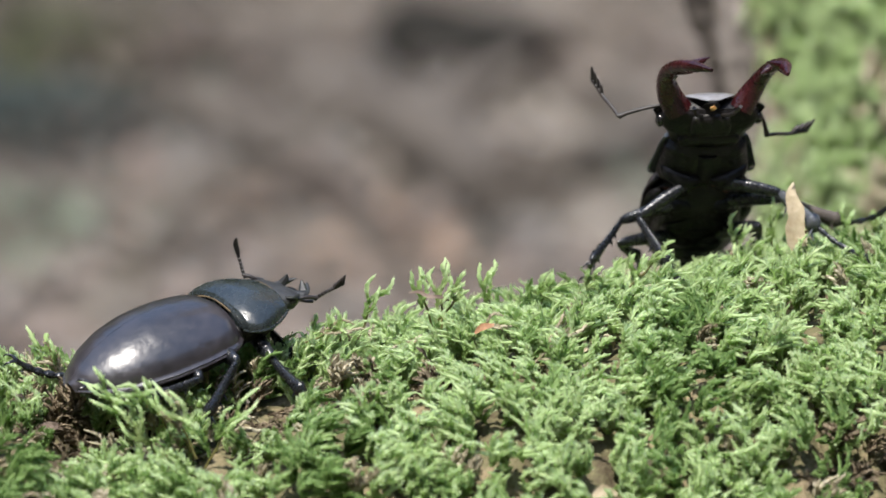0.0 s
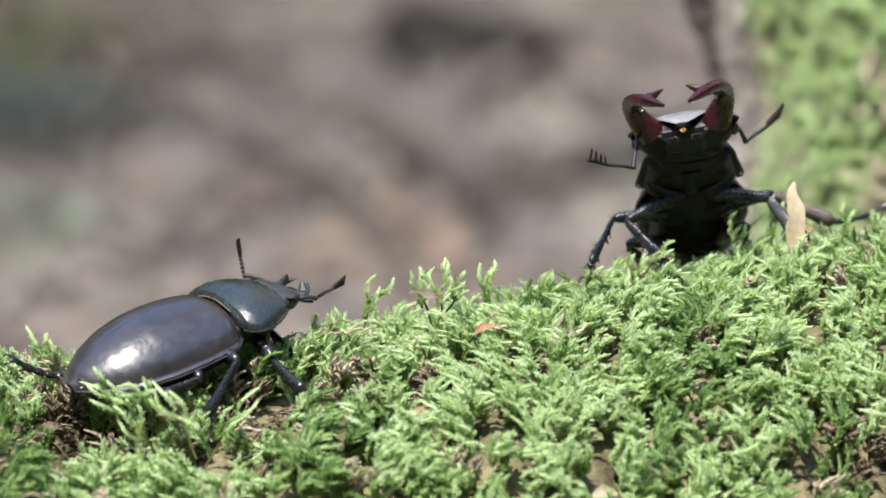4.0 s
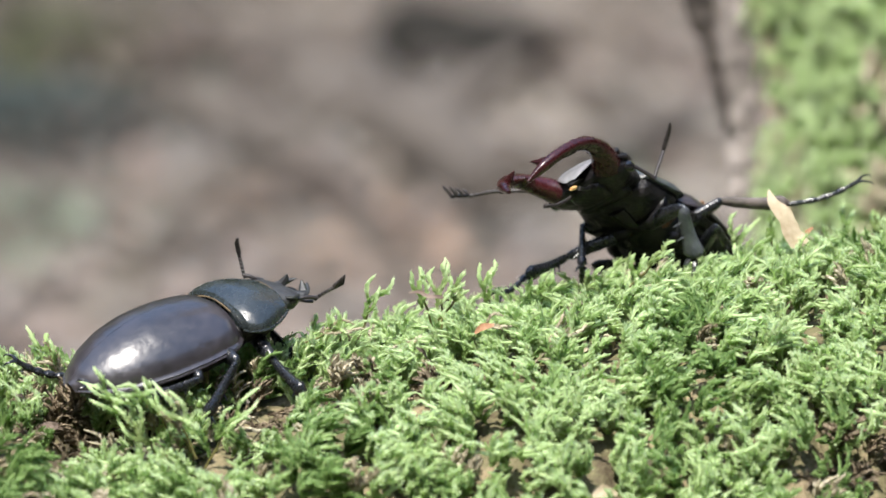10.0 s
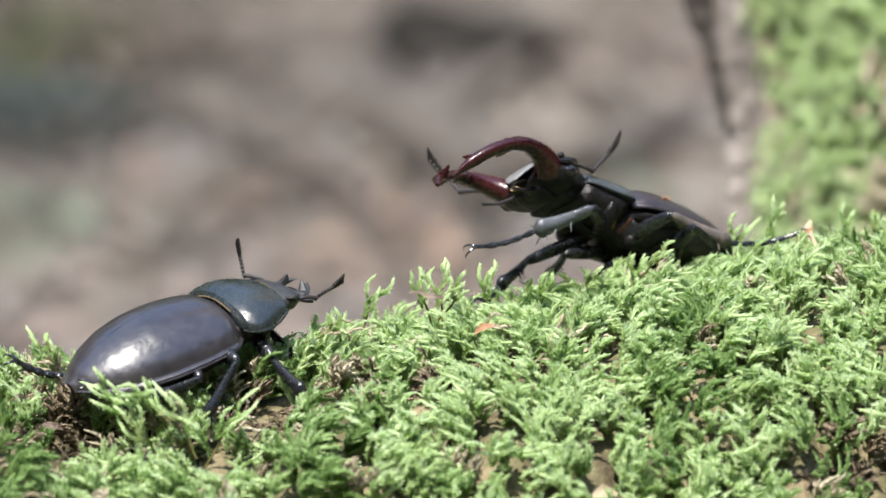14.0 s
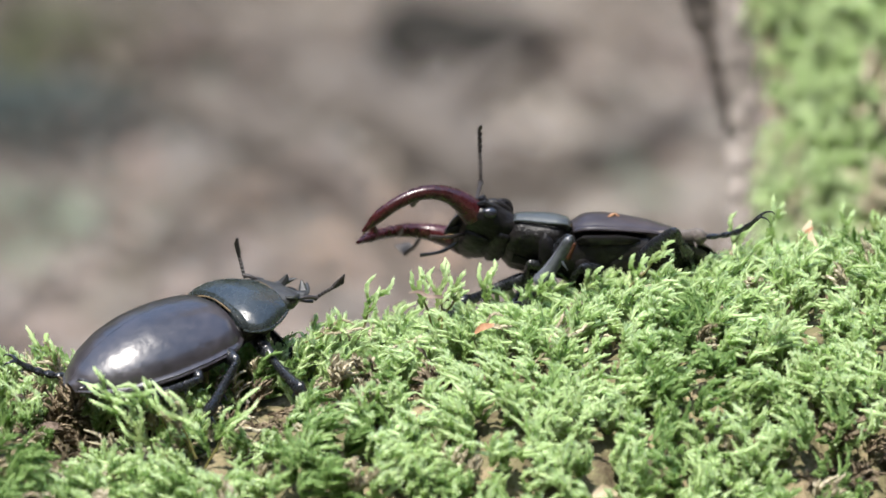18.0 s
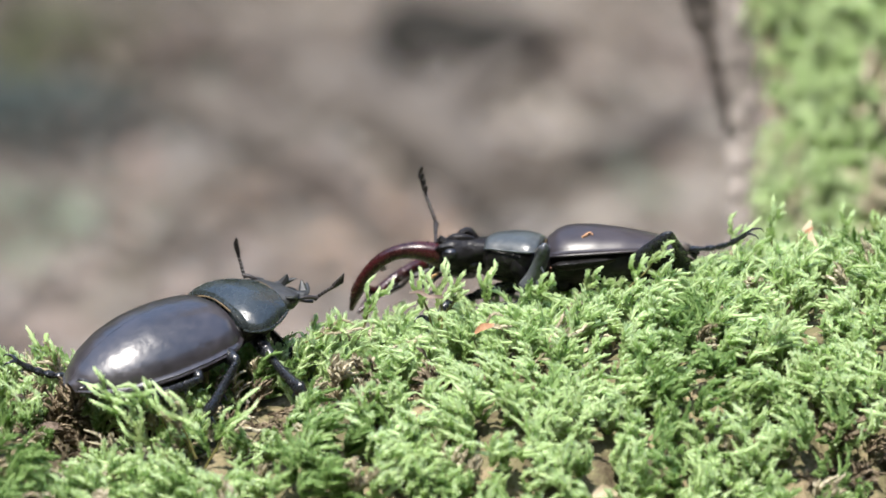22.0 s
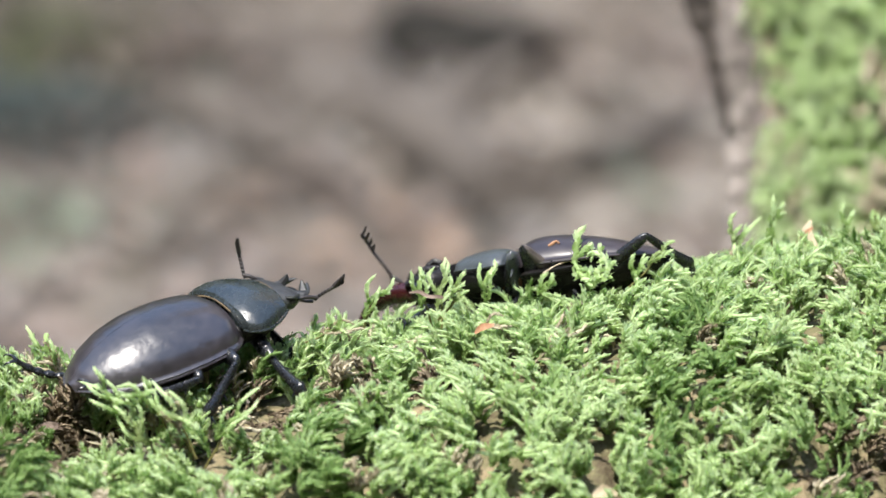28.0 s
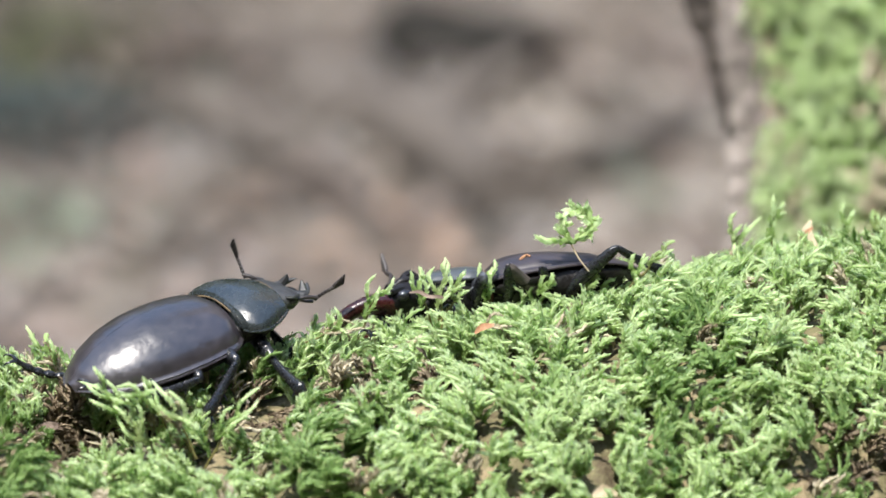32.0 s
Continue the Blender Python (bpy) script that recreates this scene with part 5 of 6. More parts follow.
def motions():
    body = Track([
        (0, 40.7, 6.1, 11.5, 0.9, -47.4, -85.2),
        (1, 40.3, 6.1, 11.6, 2.3, -46.5, -85.2),
        (2, 39.9, 6.0, 11.3, 4.4, -42.3, -86.7),
        (3, 39.2, 6.0, 11.1, 6.7, -41.5, -89.3),
        (6, 39.0, 5.3, 7.2, 13.8, -44.1, -108.8),
        (7, 36.0, 5.5, 8.0, 14.1, -40.9, -104.1),
        (8, 35.5, 5.4, 7.4, 22.2, -32.0, -117.6),
        (9, 34.6, 5.2, 6.7, 29.6, -36.2, -124.9),
        (10, 31.9, 4.6, 5.2, 29.1, -30.6, -132.6),
        (11, 30.2, 4.1, 4.9, 33.8, -32.1, -144.3),
        (12, 29.7, 3.7, 4.6, 36.6, -31.2, -149.0),
        (13, 28.6, 3.3, 5.2, 35.3, -21.0, -145.9),
        (14, 26.0, 2.9, 4.8, 31.6, -18.1, -152.0),
        (17, 23.1, -0.2, 2.3, 31.2, -7.7, -175.5),
        (18, 19.7, -1.2, 1.2, 34.8, -3.3, -176.0),
        (19, 18.2, -2.3, 0.3, 26.8, 1.3, -177.8),
        (20, 17.2, -3.3, -0.3, 28.7, 3.8, 178.6),
        (21, 16.8, -4.1, -0.1, 17.9, 4.0, 176.5),
        (23, 16.8, -4.1, -0.1, 17.7, 3.9, 176.7),
        (25, 17.1, -4.1, -0.2, 18.5, 5.1, 175.8),
        (28, 12.9, -6.2, -2.1, 22.7, 9.1, 168.7),
        (29, 10.1, -7.1, -3.8, 26.8, 10.2, 174.0),
        (30, 9.3, -7.7, -4.0, 28.1, 10.3, 174.5),
        (31, 8.2, -8.4, -4.9, 32.1, 12.5, 179.5),
        (32, 7.2, -9.0, -5.1, 32.1, 10.3, -178.2),
    ], True)
    bend = Track([
        (0, 0.1, 0.2, -1.0, -0.7), (1, 0.3, 0.3, -1.4, -2.2),
        (2, -0.4, 0.2, 3.7, -3.9), (3, -0.3, 0.3, 1.8, -5.3),
        (6, 0.5, -0.2, -10.0, -5.2), (7, -0.2, 1.5, -4.0, -12.3),
        (8, -0.9, -0.7, 1.9, -5.8), (9, 0.3, -1.5, -5.3, -2.3),
        (10, -0.6, -0.2, -7.0, -7.7), (11, 1.0, -0.6, -15.0, -1.4),
        (12, 2.7, -0.3, -11.0, -0.4), (13, 9.6, 4.1, -5.8, -0.1),
        (14, 6.6, 5.8, -4.1, 0.1), (17, 7.0, 0.9, 1.3, 1.8),
        (18, 4.6, 1.3, 2.7, 5.9), (19, 5.0, -2.8, -4.1, 2.8),
        (20, 3.3, -3.0, -9.2, -2.4), (21, 7.1, -5.4, -11.5, -5.9),
        (23, 7.1, -5.2, -11.8, -5.9), (25, 10.0, -5.4, -13.5, -3.8),
        (28, 1.3, -8.9, -16.0, -18.7), (29, 1.0, -6.2, -21.0, -14.6),
        (30, 0.7, -6.0, -24.0, -12.0), (31, 6.7, -3.0, -31.0, -4.0),
        (32, 8.3, -1.7, -28.0, 4.5),
    ])
    key_body(body, bend)
    key_limb(leg_parts(male, (10, 9.5, 10), 1.15, (LEG, LEG_SHEEN, LEG), 146, 1.3), (10, 9.5, 10), body, bend, "shield", (2.3, 2.2, -4.5), [
        (0, (53.6, -0.3, 9.0), (58.8, -6.8, 4.4), (66.2, -12.6, 1.0)), (1, (53.3, -0.3, 8.9), (58.9, -5.6, 3.3), (66.7, -11.1, 0.1)),
        (2, (52.9, -0.3, 8.4), (58.1, -4.7, 1.8), (66.9, -9.1, -0.3)), (3, (52.3, -0.3, 8.6), (58.1, -2.1, 1.3), (66.9, -6.5, -0.7)),
        (5.5, (51.0, -1.4, 6.8), (55.3, -7.0, 0.4), (57.1, -16.9, -0.0)), (6, (50.7, -1.5, 6.3), (54.8, -7.9, 0.6), (55.3, -17.9, 0.2)),
        (6.5, (48.3, -5.5, 7.3), (53.0, -13.2, 4.2), (58.1, -5.7, 0.2)), (7, (40.0, -10.1, 9.0), (48.0, -8.4, 13.9), (57.9, -9.4, 13.2)),
        (7.5, (40.9, -9.5, 9.8), (43.3, -0.4, 10.1), (47.1, -9.4, 8.0)), (8, (39.6, -9.7, 10.3), (36.5, -3.9, 3.5), (33.8, -13.1, 0.6)),
        (9, (40.0, -9.5, 9.3), (38.6, -5.2, 1.0), (36.8, -13.9, -3.7)), (10, (37.9, -9.1, 8.4), (39.5, -4.9, 0.0), (38.9, -13.2, -5.6)),
        (11, (37.5, -7.6, 7.2), (38.5, -15.2, 1.7), (39.3, -9.4, -6.3)), (12, (36.2, -8.9, 6.1), (38.1, -17.2, 1.8), (38.5, -11.0, -6.0)),
        (13, (35.7, -8.8, 6.1), (38.0, -16.6, 1.3), (38.4, -10.5, -6.6)), (13.5, (32.1, -9.9, 9.0), (28.9, -5.7, 1.1), (22.4, -13.2, -0.2)),
        (14, (22.8, -11.9, 8.9), (14.2, -12.4, 5.0), (4.5, -12.8, 2.7)), (14.5, (24.1, -13.5, 4.7), (19.0, -9.0, -1.9), (15.3, -18.1, -3.8)),
        (17, (22.4, -13.7, 4.7), (16.1, -14.8, -2.3), (12.9, -6.6, -6.8)), (18, (19.7, -14.3, 4.4), (15.0, -12.1, -3.6), (11.8, -21.6, -4.5)),
        (19, (18.0, -13.9, 3.4), (14.2, -10.9, -4.7), (10.9, -20.4, -5.1)), (20, (17.1, -14.0, 3.4), (13.7, -11.4, -5.0), (10.5, -21.0, -5.0)),
        (21, (15.8, -14.3, 3.1), (13.3, -9.8, -4.9), (10.1, -19.3, -5.3)), (25, (15.5, -14.4, 3.1), (13.3, -9.2, -4.6), (10.5, -18.8, -5.0)),
        (28, (10.6, -14.7, 1.3), (12.4, -8.5, -5.6), (10.1, -18.2, -5.5)), (29, (9.5, -13.8, 0.9), (12.4, -7.9, -5.9), (10.1, -17.7, -6.1)),
        (30, (7.1, -13.5, 1.6), (2.3, -6.0, -1.6), (-1.2, -15.4, -0.7)), (30.5, (6.8, -16.5, 0.3), (3.2, -8.8, -3.7), (0.1, -18.3, -3.7)),
        (31, (6.6, -18.7, -1.0), (4.5, -10.5, -5.2), (1.4, -20.0, -5.2)), (32, (6.2, -19.4, -1.1), (4.0, -11.2, -5.3), (1.4, -20.9, -5.0)),
    ])
    key_limb(leg_parts(male, (10, 9.5, 10), 1.15, (LEG, LEG, LEG), 152, 1.0), (10, 9.5, 10), body, bend, "shield", (2.3, -2.2, -4.5), [
        (0, (30.8, -2.1, 5.4), (35.5, -6.7, -1.4), (36.2, -16.8, -1.4)), (3, (29.1, -3.3, 5.2), (35.0, -7.9, -0.8), (35.7, -17.9, -1.2)),
        (6, (27.1, -4.7, 4.1), (33.5, -10.8, 0.7), (35.6, -20.7, -0.2)), (7, (25.7, -6.0, 3.8), (32.1, -12.5, 1.0), (35.5, -21.8, -0.5)),
        (8, (24.0, -4.8, 3.2), (31.3, -10.6, 1.1), (35.2, -19.8, 0.9)), (9, (21.0, 0.9, 4.1), (26.6, -6.7, 2.6), (27.5, -16.2, -0.6)),
        (9.5, (19.7, 0.5, 1.2), (19.1, -8.5, -2.0), (17.9, -18.4, -2.9)), (10, (18.8, 0.1, -1.6), (12.5, -6.9, -3.2), (8.4, -16.0, -4.2)),
        (11, (17.0, -2.7, -1.4), (11.1, -10.0, -3.1), (7.5, -19.3, -3.6)), (12, (15.6, 0.0, -1.4), (9.8, -7.1, -4.0), (6.6, -16.6, -4.5)),
        (13, (14.7, -0.4, -1.1), (9.8, -8.1, -3.9), (7.1, -17.7, -4.3)), (14, (12.1, -0.3, -2.4), (8.5, -8.8, -4.6), (5.7, -18.5, -4.6)),
        (17, (9.2, -0.9, -5.5), (4.9, -9.3, -6.3), (1.4, -18.7, -5.9)), (18, (6.1, -2.2, -6.7), (2.3, -11.0, -6.9), (0.5, -20.8, -5.9)),
        (19, (4.9, -2.1, -7.2), (0.5, -10.5, -7.9), (-2.1, -20.2, -6.9)), (20, (4.0, -2.9, -7.2), (-0.4, -11.4, -7.7), (-2.9, -21.1, -6.8)),
        (25, (4.0, -2.5, -7.2), (-0.4, -10.9, -7.8), (-2.9, -20.6, -6.8)), (28, (1.0, -3.7, -8.1), (-3.9, -11.9, -8.1), (-6.4, -21.6, -7.1)),
        (32, (-5.9, -7.8, -9.1), (-9.1, -16.8, -8.9), (-11.5, -26.5, -7.9)),
    ])
    key_limb(leg_parts(male, (10, 10.5, 12), 1.15, (LEG, LEG_DUSTY, LEG), 153, 1.1), (10, 10.5, 12), body, bend, "body", (-2.1, 3.1, -5), [
        (0, (54.0, 3.5, 7.5), (63.5, 5.1, 3.3), (70.6, -3.2, 8.3)), (3, (52.8, 4.0, 7.3), (62.7, 2.5, 3.9), (72.0, 9.6, 6.2)),
        (6, (49.2, 3.4, 10.2), (57.9, 1.6, 4.6), (69.5, 0.8, 7.3)), (7, (48.5, 3.5, 8.5), (58.1, 2.0, 4.5), (69.9, 1.0, 6.4)),
        (8, (48.3, 2.1, 8.3), (58.2, 0.6, 5.1), (69.6, 4.3, 5.7)), (9, (46.8, -0.2, 8.7), (56.8, -1.6, 5.6), (68.1, 2.3, 6.0)),
        (10, (45.2, 1.7, 8.3), (55.7, 0.6, 7.0), (67.0, 0.2, 11.6)), (11, (41.9, -1.4, 9.9), (51.1, 0.5, 6.3), (62.7, 0.1, 11.6)),
        (12, (36.8, -4.0, 10.7), (47.8, -2.0, 5.5), (59.8, -3.0, 7.5)), (13, (35.8, -6.9, 11.3), (44.7, -8.5, 5.9), (57.0, -9.2, 6.5)),
        (14, (35.8, -7.1, 6.7), (44.8, -5.0, 1.9), (56.2, -1.3, 3.0)), (17, (33.8, -4.9, 4.7), (41.2, -12.4, 5.4), (49.6, -5.1, 10.0)),
        (18, (30.9, -6.2, 3.5), (41.0, -8.9, 3.5), (48.7, -16.8, 8.3)), (19, (29.3, -6.8, 2.2), (39.8, -7.4, 2.3), (48.5, -13.6, 7.8)),
        (20, (28.2, -8.1, 1.6), (38.3, -10.4, 3.3), (45.4, -17.8, 9.4)), (21, (27.9, -8.4, 0.7), (38.3, -8.8, 1.6), (47.1, -16.1, 5.6)),
        (24, (28.0, -8.4, 0.7), (38.4, -8.8, 1.6), (47.1, -16.1, 5.8)), (25, (28.1, -8.5, 0.8), (38.6, -8.9, 1.6), (45.3, -16.8, 7.9)),
        (25.5, (27.1, -8.7, 0.9), (37.4, -9.0, 2.8), (44.8, -16.4, 8.7)), (27.3, (16.2, -14.8, 3.6), (22.5, -10.3, -3.5), (24.7, -22.1, -4.8)),
        (28, (12.5, -15.9, 2.4), (20.3, -12.5, -3.8), (23.8, -24.0, -5.3)), (29, (12.0, -16.7, 1.4), (18.5, -12.7, -5.7), (22.1, -24.1, -6.2)),
        (30, (11.7, -17.3, 1.4), (18.1, -13.0, -5.6), (21.6, -24.4, -6.1)), (31, (10.2, -18.7, 0.6), (17.0, -13.7, -5.7), (21.0, -3.4, -10.2)),
        (32, (10.1, -19.4, 0.2), (16.5, -13.7, -5.9), (20.6, -3.5, -10.6)),
    ])
    key_limb(leg_parts(male, (10, 10.5, 11), 1.15, (LEG, LEG, LEG), 159, 0.78), (10, 10.5, 11), body, bend, "body", (-2.1, -3.1, -5), [
        (0, (28.2, 3.5, 3.9), (23.2, -4.0, -1.5), (22.6, 6.1, -5.6)), (3, (27.3, 0.8, 4.5), (23.1, -6.8, -1.4), (22.6, 3.5, -5.1)),
        (6, (27.1, 4.6, 4.9), (23.2, -3.1, -1.2), (22.7, 6.9, -5.7)), (7, (25.9, -0.8, 6.6), (23.0, 3.8, -2.4), (21.8, -7.0, -3.6)),
        (8, (25.1, 2.6, 5.5), (22.6, -6.1, 0.3), (22.6, 3.4, -5.1)), (9, (23.5, 4.5, 2.0), (22.3, -4.8, -2.7), (22.2, 5.5, -6.4)),
        (10, (22.0, 2.0, 3.4), (21.7, -7.4, -1.3), (22.5, 2.5, -5.8)), (11, (21.0, -0.4, 3.3), (20.9, 7.1, -3.9), (20.5, -3.9, -4.6)),
        (12, (20.2, 0.8, 3.1), (19.5, -8.9, -1.0), (19.8, 1.1, -5.6)), (13, (19.6, 4.0, 2.9), (14.8, -3.4, -2.9), (13.6, 6.7, -7.0)),
        (14, (19.2, -4.1, -0.1), (16.7, 4.7, -5.3), (14.7, -6.1, -6.0)), (17, (15.6, -4.4, -1.8), (13.1, 3.8, -7.9), (10.3, -6.8, -7.7)),
        (20, (12.9, -8.4, -1.1), (11.3, 0.5, -6.4), (9.3, -10.4, -7.0)), (25, (12.9, -8.5, -1.1), (11.3, 0.4, -6.3), (9.3, -10.5, -7.0)),
        (28, (8.5, -8.5, -2.0), (5.9, -0.3, -8.0), (4.0, -11.1, -7.3)), (32, (4.0, -12.3, -4.0), (1.4, -3.2, -8.4), (-0.4, -14.1, -7.2)),
    ])
    key_limb(leg_parts(male, (13, 10.5, 12), 1.15, (LEG, LEG, LEG), 148, 0.78), (13, 10.5, 12), body, bend, "body", (-10.5, 3.1, -5), [
        (0, (50.0, -1.0, 3.9), (50.2, 7.5, -2.2), (50.2, -4.5, -2.7)), (6, (46.8, -2.2, 4.1), (46.5, 5.7, -2.7), (45.7, -6.3, -2.4)),
        (13, (40.2, -7.7, 5.0), (46.0, -1.1, -0.6), (47.7, 10.1, -4.4)), (19, (35.4, -15.1, 5.2), (38.1, -6.8, -0.5), (40.1, 4.1, -5.2)),
        (25, (35.2, -15.9, 5.4), (38.0, -7.7, -0.3), (40.1, 3.2, -5.0)), (28, (31.0, -16.6, 4.8), (38.7, -11.9, -0.5), (40.7, -0.8, -4.3)),
        (29, (29.8, -11.5, 3.3), (37.3, -6.0, -1.6), (40.2, 4.9, -5.4)), (30, (28.9, -12.1, 3.4), (36.8, -7.0, -1.4), (39.7, 4.0, -5.2)),
        (31, (27.3, -17.0, 3.4), (35.6, -12.6, -1.2), (38.4, -1.5, -4.6)), (32, (26.4, -17.2, 2.9), (34.7, -12.6, -1.7), (38.0, -1.6, -5.1)),
    ])
    key_limb(leg_parts(male, (13, 10.5, 12), 1.15, (LEG, LEG, LEG), 154, 0.78), (13, 10.5, 12), body, bend, "body", (-10.5, -3.1, -5), [
        (0, (27.8, 0.4, 0.9), (31.3, 9.4, -3.0), (32.8, 20.5, -7.3)), (6, (30.0, 0.8, 0.9), (31.4, 10.1, -3.5), (33.8, 21.2, -7.4)),
        (9, (24.9, 5.6, -3.6), (28.4, 15.0, -6.3), (29.4, 26.3, -10.2)), (13, (26.4, -2.0, -2.3), (24.0, 7.1, -6.7), (23.5, 18.7, -9.7)),
        (20, (19.8, -12.0, -0.5), (19.2, -2.5, -4.9), (18.7, 8.8, -8.8)), (25, (19.8, -12.5, -0.4), (19.2, -3.0, -4.8), (18.7, 8.3, -8.7)),
        (32, (15.3, -17.0, -0.4), (13.8, -7.3, -4.0), (14.9, 3.9, -7.9)),
    ])
    key_limb(antenna_parts(male, 7.5, 8.7, 1.0), (7.5, 8.7), body, bend, "head", (16.5, 7.0, 0.5), [
        (0, (51.2, 0.3, 17.6), (58.1, 5.5, 18.0)), (1, (50.1, -0.5, 17.1), (56.4, 4.8, 19.7)),
        (2, (49.8, -0.6, 17.3), (55.6, 5.5, 19.6)), (3, (48.9, -1.0, 17.6), (54.6, 4.5, 21.1)),
        (6, (44.9, -2.2, 14.9), (50.5, 3.0, 19.1)), (7, (40.5, -1.5, 16.1), (46.6, 4.4, 17.5)),
        (8, (39.0, -4.0, 14.3), (44.7, 2.0, 16.9)), (9, (39.3, -6.2, 15.0), (42.2, -3.1, 22.6)),
        (10, (33.5, -7.3, 12.1), (35.5, -2.3, 18.9)), (11, (30.6, -4.1, 16.1), (29.8, -0.8, 24.1)),
        (12, (29.3, -3.3, 16.1), (30.3, 0.4, 23.9)), (13, (28.9, -5.1, 17.8), (30.5, -0.3, 24.9)),
        (14, (24.0, -4.3, 13.0), (27.8, 2.5, 16.7)), (17, (10.8, 0.2, 12.9), (11.1, 4.1, 20.7)),
        (18, (5.9, -0.9, 10.6), (5.7, 0.4, 19.2)), (19, (0.7, -1.4, 5.8), (-0.7, -0.1, 14.2)),
        (20, (-1.0, -1.1, 3.9), (-3.3, 3.0, 11.2)), (21, (-1.4, -0.4, 3.8), (-4.1, 3.9, 10.8)),
        (23, (-0.6, -0.6, 4.0), (-3.2, 0.6, 12.2)), (25, (0.1, -0.7, 4.9), (-2.4, 2.8, 12.5)),
        (28, (-8.0, 2.5, -5.1), (-13.1, 3.6, 1.8)), (29, (-10.6, -1.5, -6.4), (-16.1, 2.4, -1.0)),
        (30, (-10.0, -2.5, -4.4), (-14.9, 2.5, 0.7)), (31, (-8.3, -5.5, -4.3), (-11.1, 2.6, -4.0)),
        (32, (-8.0, -8.3, -2.9), (-9.5, 0.1, -3.2)),
    ])
    key_limb(antenna_parts(male, 7.5, 8.7, 1.0), (7.5, 8.7), body, bend, "head", (16.5, -7.0, 0.5), [
        (0, (27.0, -4.9, 21.8), (23.2, 0.9, 27.0)), (1, (26.7, -5.2, 20.6), (20.6, -9.6, 25.0)),
        (2, (26.8, -8.8, 18.6), (20.7, -13.6, 22.5)), (3, (29.6, -11.2, 16.0), (22.2, -15.2, 18.5)),
        (6, (28.4, -10.7, 12.2), (21.2, -15.6, 13.4)), (7, (26.8, 0.4, 10.2), (19.5, -4.2, 11.6)),
        (8, (17.2, -8.3, 10.0), (10.1, -13.1, 8.6)), (9, (13.2, -2.8, 12.7), (5.4, -6.7, 13.3)),
        (10, (9.4, -1.7, 9.5), (1.4, 1.4, 8.0)), (11, (6.7, -0.2, 9.9), (-0.2, 5.1, 9.9)),
        (12, (5.9, 0.8, 10.3), (-0.8, 5.6, 13.1)), (13, (5.7, 3.2, 10.9), (1.3, 9.3, 15.2)),
        (14, (2.8, 4.0, 8.5), (-2.2, 9.8, 12.6)), (17, (0.5, 9.8, 3.4), (-3.1, 16.8, -0.3)),
        (18, (-2.6, 8.8, 0.8), (-6.0, 15.4, -3.6)), (19, (-4.4, 7.0, -4.4), (-7.5, 13.6, -9.0)),
        (20, (-4.9, 4.9, -5.4), (-8.6, 11.7, -9.4)), (25, (-3.5, 5.4, -5.0), (-8.6, 11.1, -9.2)),
        (28, (-3.1, 6.0, -7.7), (-11.0, 5.2, -11.3)), (32, (-11.2, 4.6, -9.9), (-14.0, 11.8, -13.6)),
    ])
    walk(straw_leaf, [
        (0, mm(55.7, -6.9, 1.3, -29.2, -78.1, 123.1)),
        (3, mm(55.7, -6.9, 1.3, -29.2, -78.1, 123.1)),
        (6, mm(55.6, -6.8, 1.5, -12.5, -79.7, 103.9)),
        (9, mm(55.7, -6.9, 1.1, -44.7, -74.0, 142.1)),
        (9.6, mm(55.8, -6.9, 1.1, -52.0, -68.8, 152.9)),
        (10, mm(56.2, -6.8, 1.5, -56.5, -56.9, 164.3)),
        (10.5, mm(58.0, -6.7, 2.2, -56.2, -43.3, 170.4)),
        (11, mm(61.4, -4.0, 0.3, -53.9, -19.9, 176.3)),
        (11.5, mm(60.5, 1.4, -3.8, -56.5, -57.6, 163.9)),
        (12, mm(58.2, 4.9, -6.7, 5.7, -79.9, 83.6)),
        (32, mm(58.2, 4.9, -6.7, 5.7, -79.9, 83.6)),
    ])
    walk(loose_sprig, [
        (0, mm(17.6, -16.8, -14.7, 53.8, -18.8, 3.5)),
        (26.4, mm(17.6, -16.8, -14.7, 53.8, -18.8, 3.5)),
        (27.5, mm(16.6, -16.7, -2.7, 54.0, -20.2, 3.7)),
        (28, mm(15.3, -16.3, -0.6, 53.9, -19.5, 3.6)),
        (28.5, mm(19.7, -16.4, -1.0, 55.7, -61.7, 19.2)),
        (29, mm(21.7, -16.4, -0.7, -33.3, -77.4, 127.9)),
        (30, mm(22.2, -16.3, -0.3, -52.9, -67.7, 154.5)),
        (31, mm(22.3, -16.8, -0.2, -55.3, -63.2, 159.5)),
        (32, mm(22.1, -17.4, -0.6, -55.8, -61.3, 161.2)),
    ])
    hinge = Vector((6.9, 5.0, -0.3)) * MM
    def jaw(a, b):
        return Matrix.Translation(hinge) @ pose(0, 0, 0, a, 0, b) @ Matrix.Translation(-hinge)
    walk(male_jaw, [(0, jaw(26, 17)), (1, jaw(20, 13)), (2, jaw(8, 5)), (3, jaw(0, 0)), (32, jaw(0, 0))])
    set_limb(leg_parts(female, (8.5, 8.5, 7), 1.45, (LEG, LEG, LEG), 155), (8.5, 8.5, 7), (4.2, -2.7, -4.2), (-24.5, -35.0, -12.0), (-19.2, -41.0, -16.3), (-16.2, -46.0, -19.0))
    set_limb(leg_parts(female, (8.5, 10, 8), 1.45, (LEG, LEG, LEG), 162), (8.5, 10, 8), (-2.5, -3.1, -4.6), (-30.8, -38.0, -10.4), (-35.1, -43.0, -17.5), (-38.4, -47.0, -20.9))
    set_limb(leg_parts(female, (8, 9, 9), 1.45, (LEG, LEG, LEG), 157), (8, 9, 9), (-7.9, -3.1, -4.6), (-36.2, -41.0, -12.5), (-43.6, -43.0, -14.9), (-49.7, -45.0, -13.2))
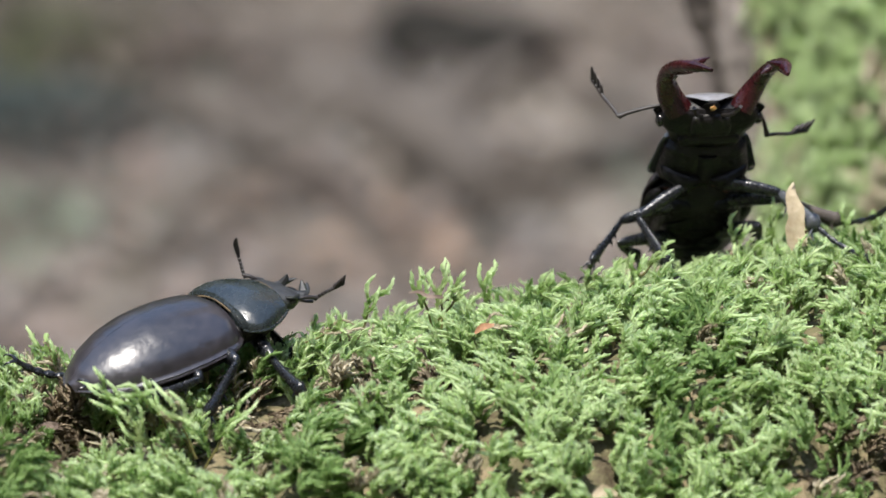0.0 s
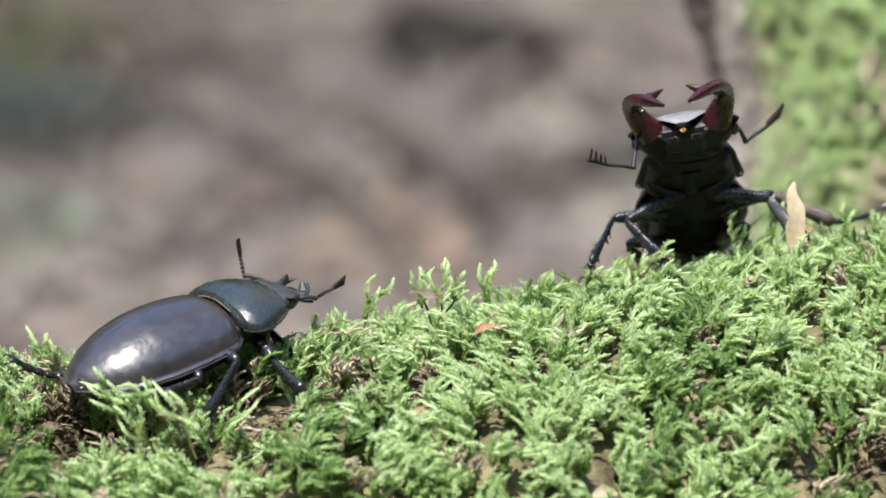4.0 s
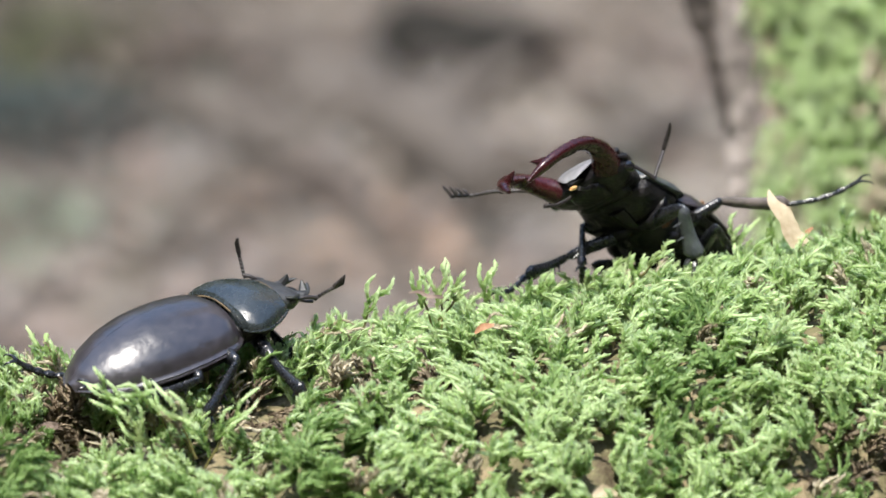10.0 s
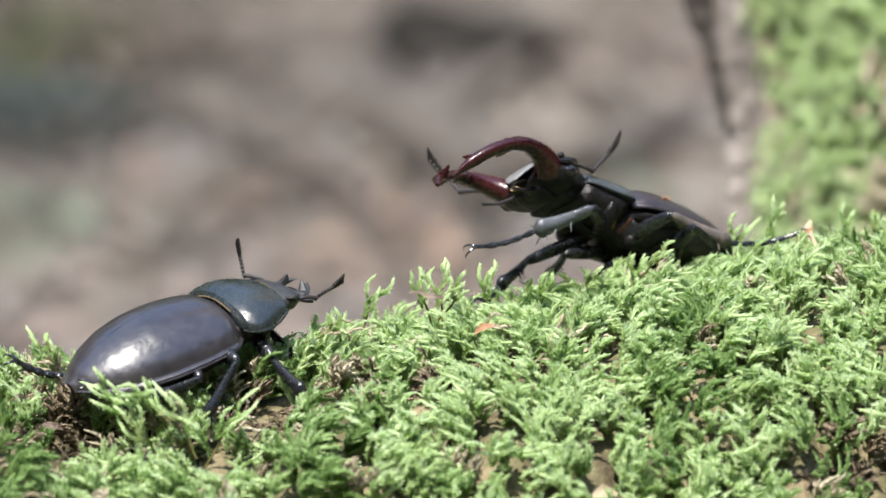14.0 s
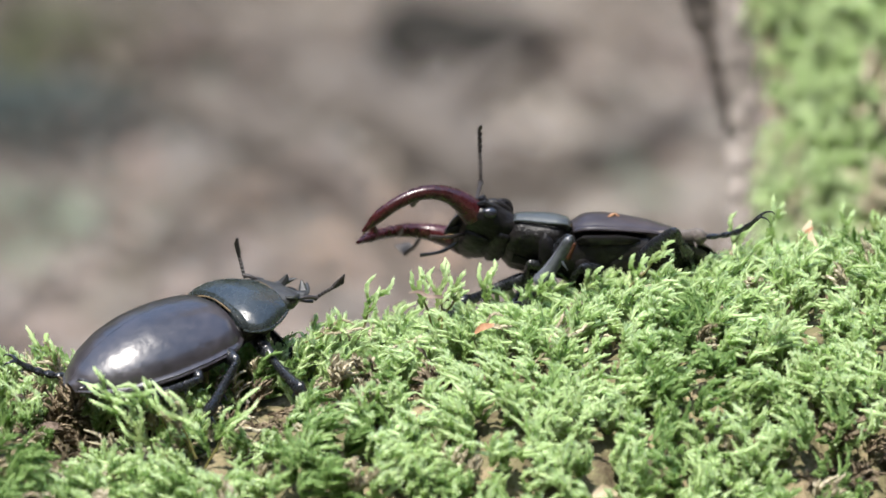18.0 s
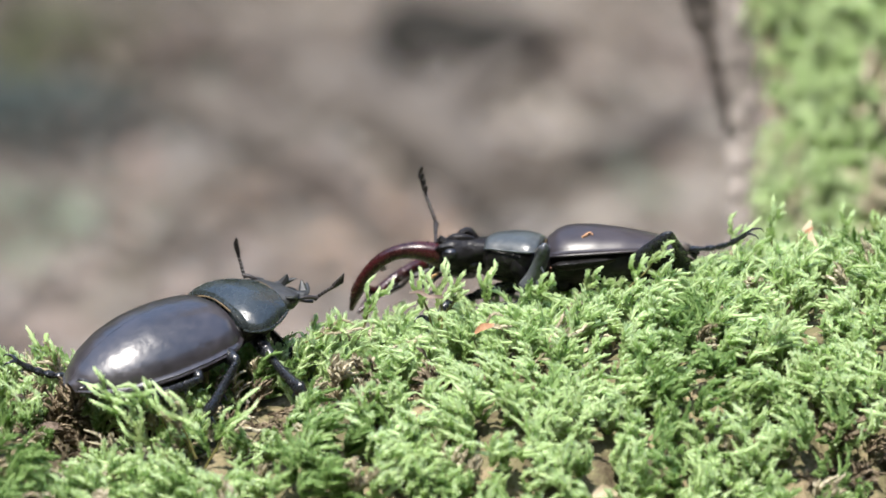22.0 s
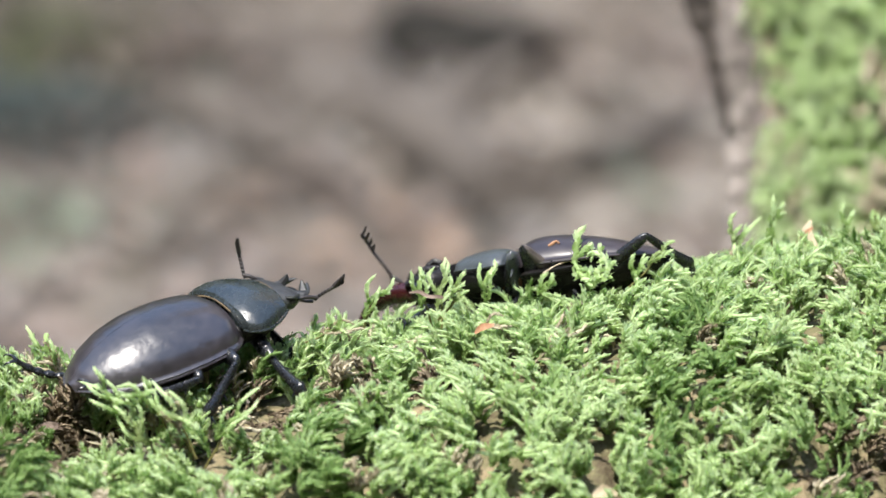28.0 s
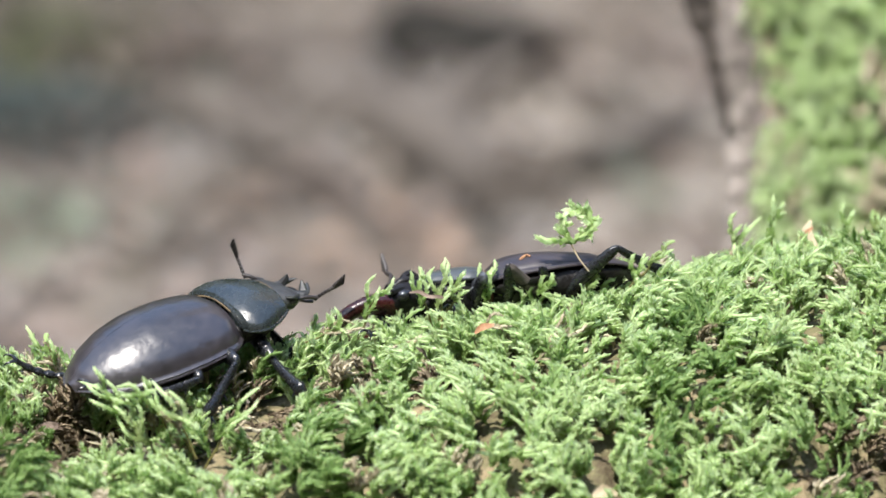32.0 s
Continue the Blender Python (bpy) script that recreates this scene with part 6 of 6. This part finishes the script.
    set_limb(leg_parts(female, (7.5, 7.5, 7), 1.45, (LEG, LEG, LEG), 149), (7.5, 7.5, 7), (4.2, 2.7, -4.2), (-24.8, -17.0, -10.2), (-21.1, -24.0, -14.1), (-19.4, -24.0, -17.6))
    set_limb(leg_parts(female, (8, 9, 8), 1.45, (LEG, LEG, LEG), 156), (8, 9, 8), (-2.5, 3.1, -4.6), (-39.9, -14.0, -19.8), (-42.9, -10.0, -25.1), (-44.0, -7.0, -29.4))
    set_limb(leg_parts(female, (8, 9, 9), 1.45, (LEG, LEG, LEG), 151), (8, 9, 9), (-7.9, 3.1, -4.6), (-51.1, -27.5, -16.9), (-57.8, -33.0, -13.7), (-63.2, -35.0, -11.0))
    key_limb(antenna_parts(female, 2.6, 5.4, 1.0, 0.55), (2.6, 5.4), None, None, "female", (12.0, 4.6, -0.7), [
        (0, (-30.8, -17.0, -1.1), (-32.0, -16.6, 3.6)),
        (1, (-30.8, -17.0, -1.1), (-32.0, -16.6, 3.7)),
        (1.5, (-30.8, -17.0, -1.1), (-31.8, -16.6, 4.1)),
        (3, (-30.8, -17.0, -1.1), (-31.6, -16.6, 4.4)),
        (5.5, (-30.8, -17.0, -1.1), (-32.0, -16.6, 4.1)),
        (6, (-30.8, -17.0, -1.1), (-32.2, -16.6, 3.9)),
        (8.5, (-30.8, -17.0, -1.1), (-32.2, -16.6, 4.0)),
        (10, (-30.8, -17.0, -1.1), (-31.9, -16.6, 4.2)),
        (13, (-30.8, -17.0, -1.1), (-31.8, -16.6, 4.4)),
        (16.5, (-30.8, -17.0, -1.1), (-31.9, -16.6, 4.2)),
        (17, (-30.8, -17.0, -1.1), (-32.0, -16.6, 4.2)),
        (20, (-30.8, -17.0, -1.1), (-31.9, -16.6, 4.4)),
        (20.6, (-30.8, -17.0, -1.1), (-31.9, -16.6, 4.4)),
        (21, (-30.8, -17.0, -1.1), (-32.5, -16.6, 3.5)),
        (21.5, (-30.8, -17.0, -1.1), (-32.2, -16.6, 3.9)),
        (23, (-30.8, -17.0, -1.1), (-31.9, -16.6, 4.2)),
        (28, (-30.8, -17.0, -1.1), (-31.9, -16.6, 4.4)),
        (28.5, (-30.8, -17.0, -1.1), (-32.0, -16.6, 4.2)),
        (31, (-30.8, -17.0, -1.1), (-32.0, -16.6, 4.1)),
        (32, (-30.8, -17.0, -1.1), (-32.5, -16.6, 3.7)),
    ])
    key_limb(antenna_parts(female, 3.0, 5.0, 1.0, 0.55), (3.0, 5.0), None, None, "female", (12.9, -4.4, -1.5), [
        (0, (-18.9, -21.5, -3.8), (-14.6, -20.8, -1.2)),
        (0.5, (-18.9, -21.5, -3.8), (-14.6, -20.8, -1.6)),
        (1.5, (-18.9, -21.5, -3.8), (-14.8, -20.8, -1.1)),
        (3, (-18.9, -21.5, -3.8), (-14.8, -20.8, -1.4)),
        (5.5, (-18.9, -21.5, -3.8), (-14.9, -20.8, -1.2)),
        (9, (-18.9, -21.5, -3.8), (-14.6, -20.8, -1.2)),
        (12, (-18.9, -21.5, -3.8), (-15.1, -20.8, -1.1)),
        (17, (-18.9, -21.5, -3.8), (-14.8, -20.8, -1.1)),
        (18.5, (-18.9, -21.5, -3.8), (-14.9, -20.8, -1.1)),
        (19, (-18.9, -21.5, -3.8), (-16.4, -20.8, -1.8)),
        (19.5, (-18.9, -21.5, -3.8), (-16.8, -20.8, -1.9)),
        (20, (-18.9, -21.5, -3.8), (-15.1, -20.8, -1.1)),
        (23, (-18.9, -21.5, -3.8), (-15.3, -20.8, -1.2)),
        (24, (-18.9, -21.5, -3.8), (-15.8, -20.8, -1.6)),
        (25, (-18.9, -21.5, -3.8), (-14.8, -20.8, -1.1)),
        (28, (-18.9, -21.5, -3.8), (-14.9, -20.8, -1.1)),
        (29, (-18.9, -21.5, -3.8), (-14.9, -20.8, -0.9)),
        (31, (-18.9, -21.5, -3.8), (-15.1, -20.8, -1.1)),
        (32, (-18.9, -21.5, -3.8), (-14.9, -20.8, -1.2)),
    ])


motions()
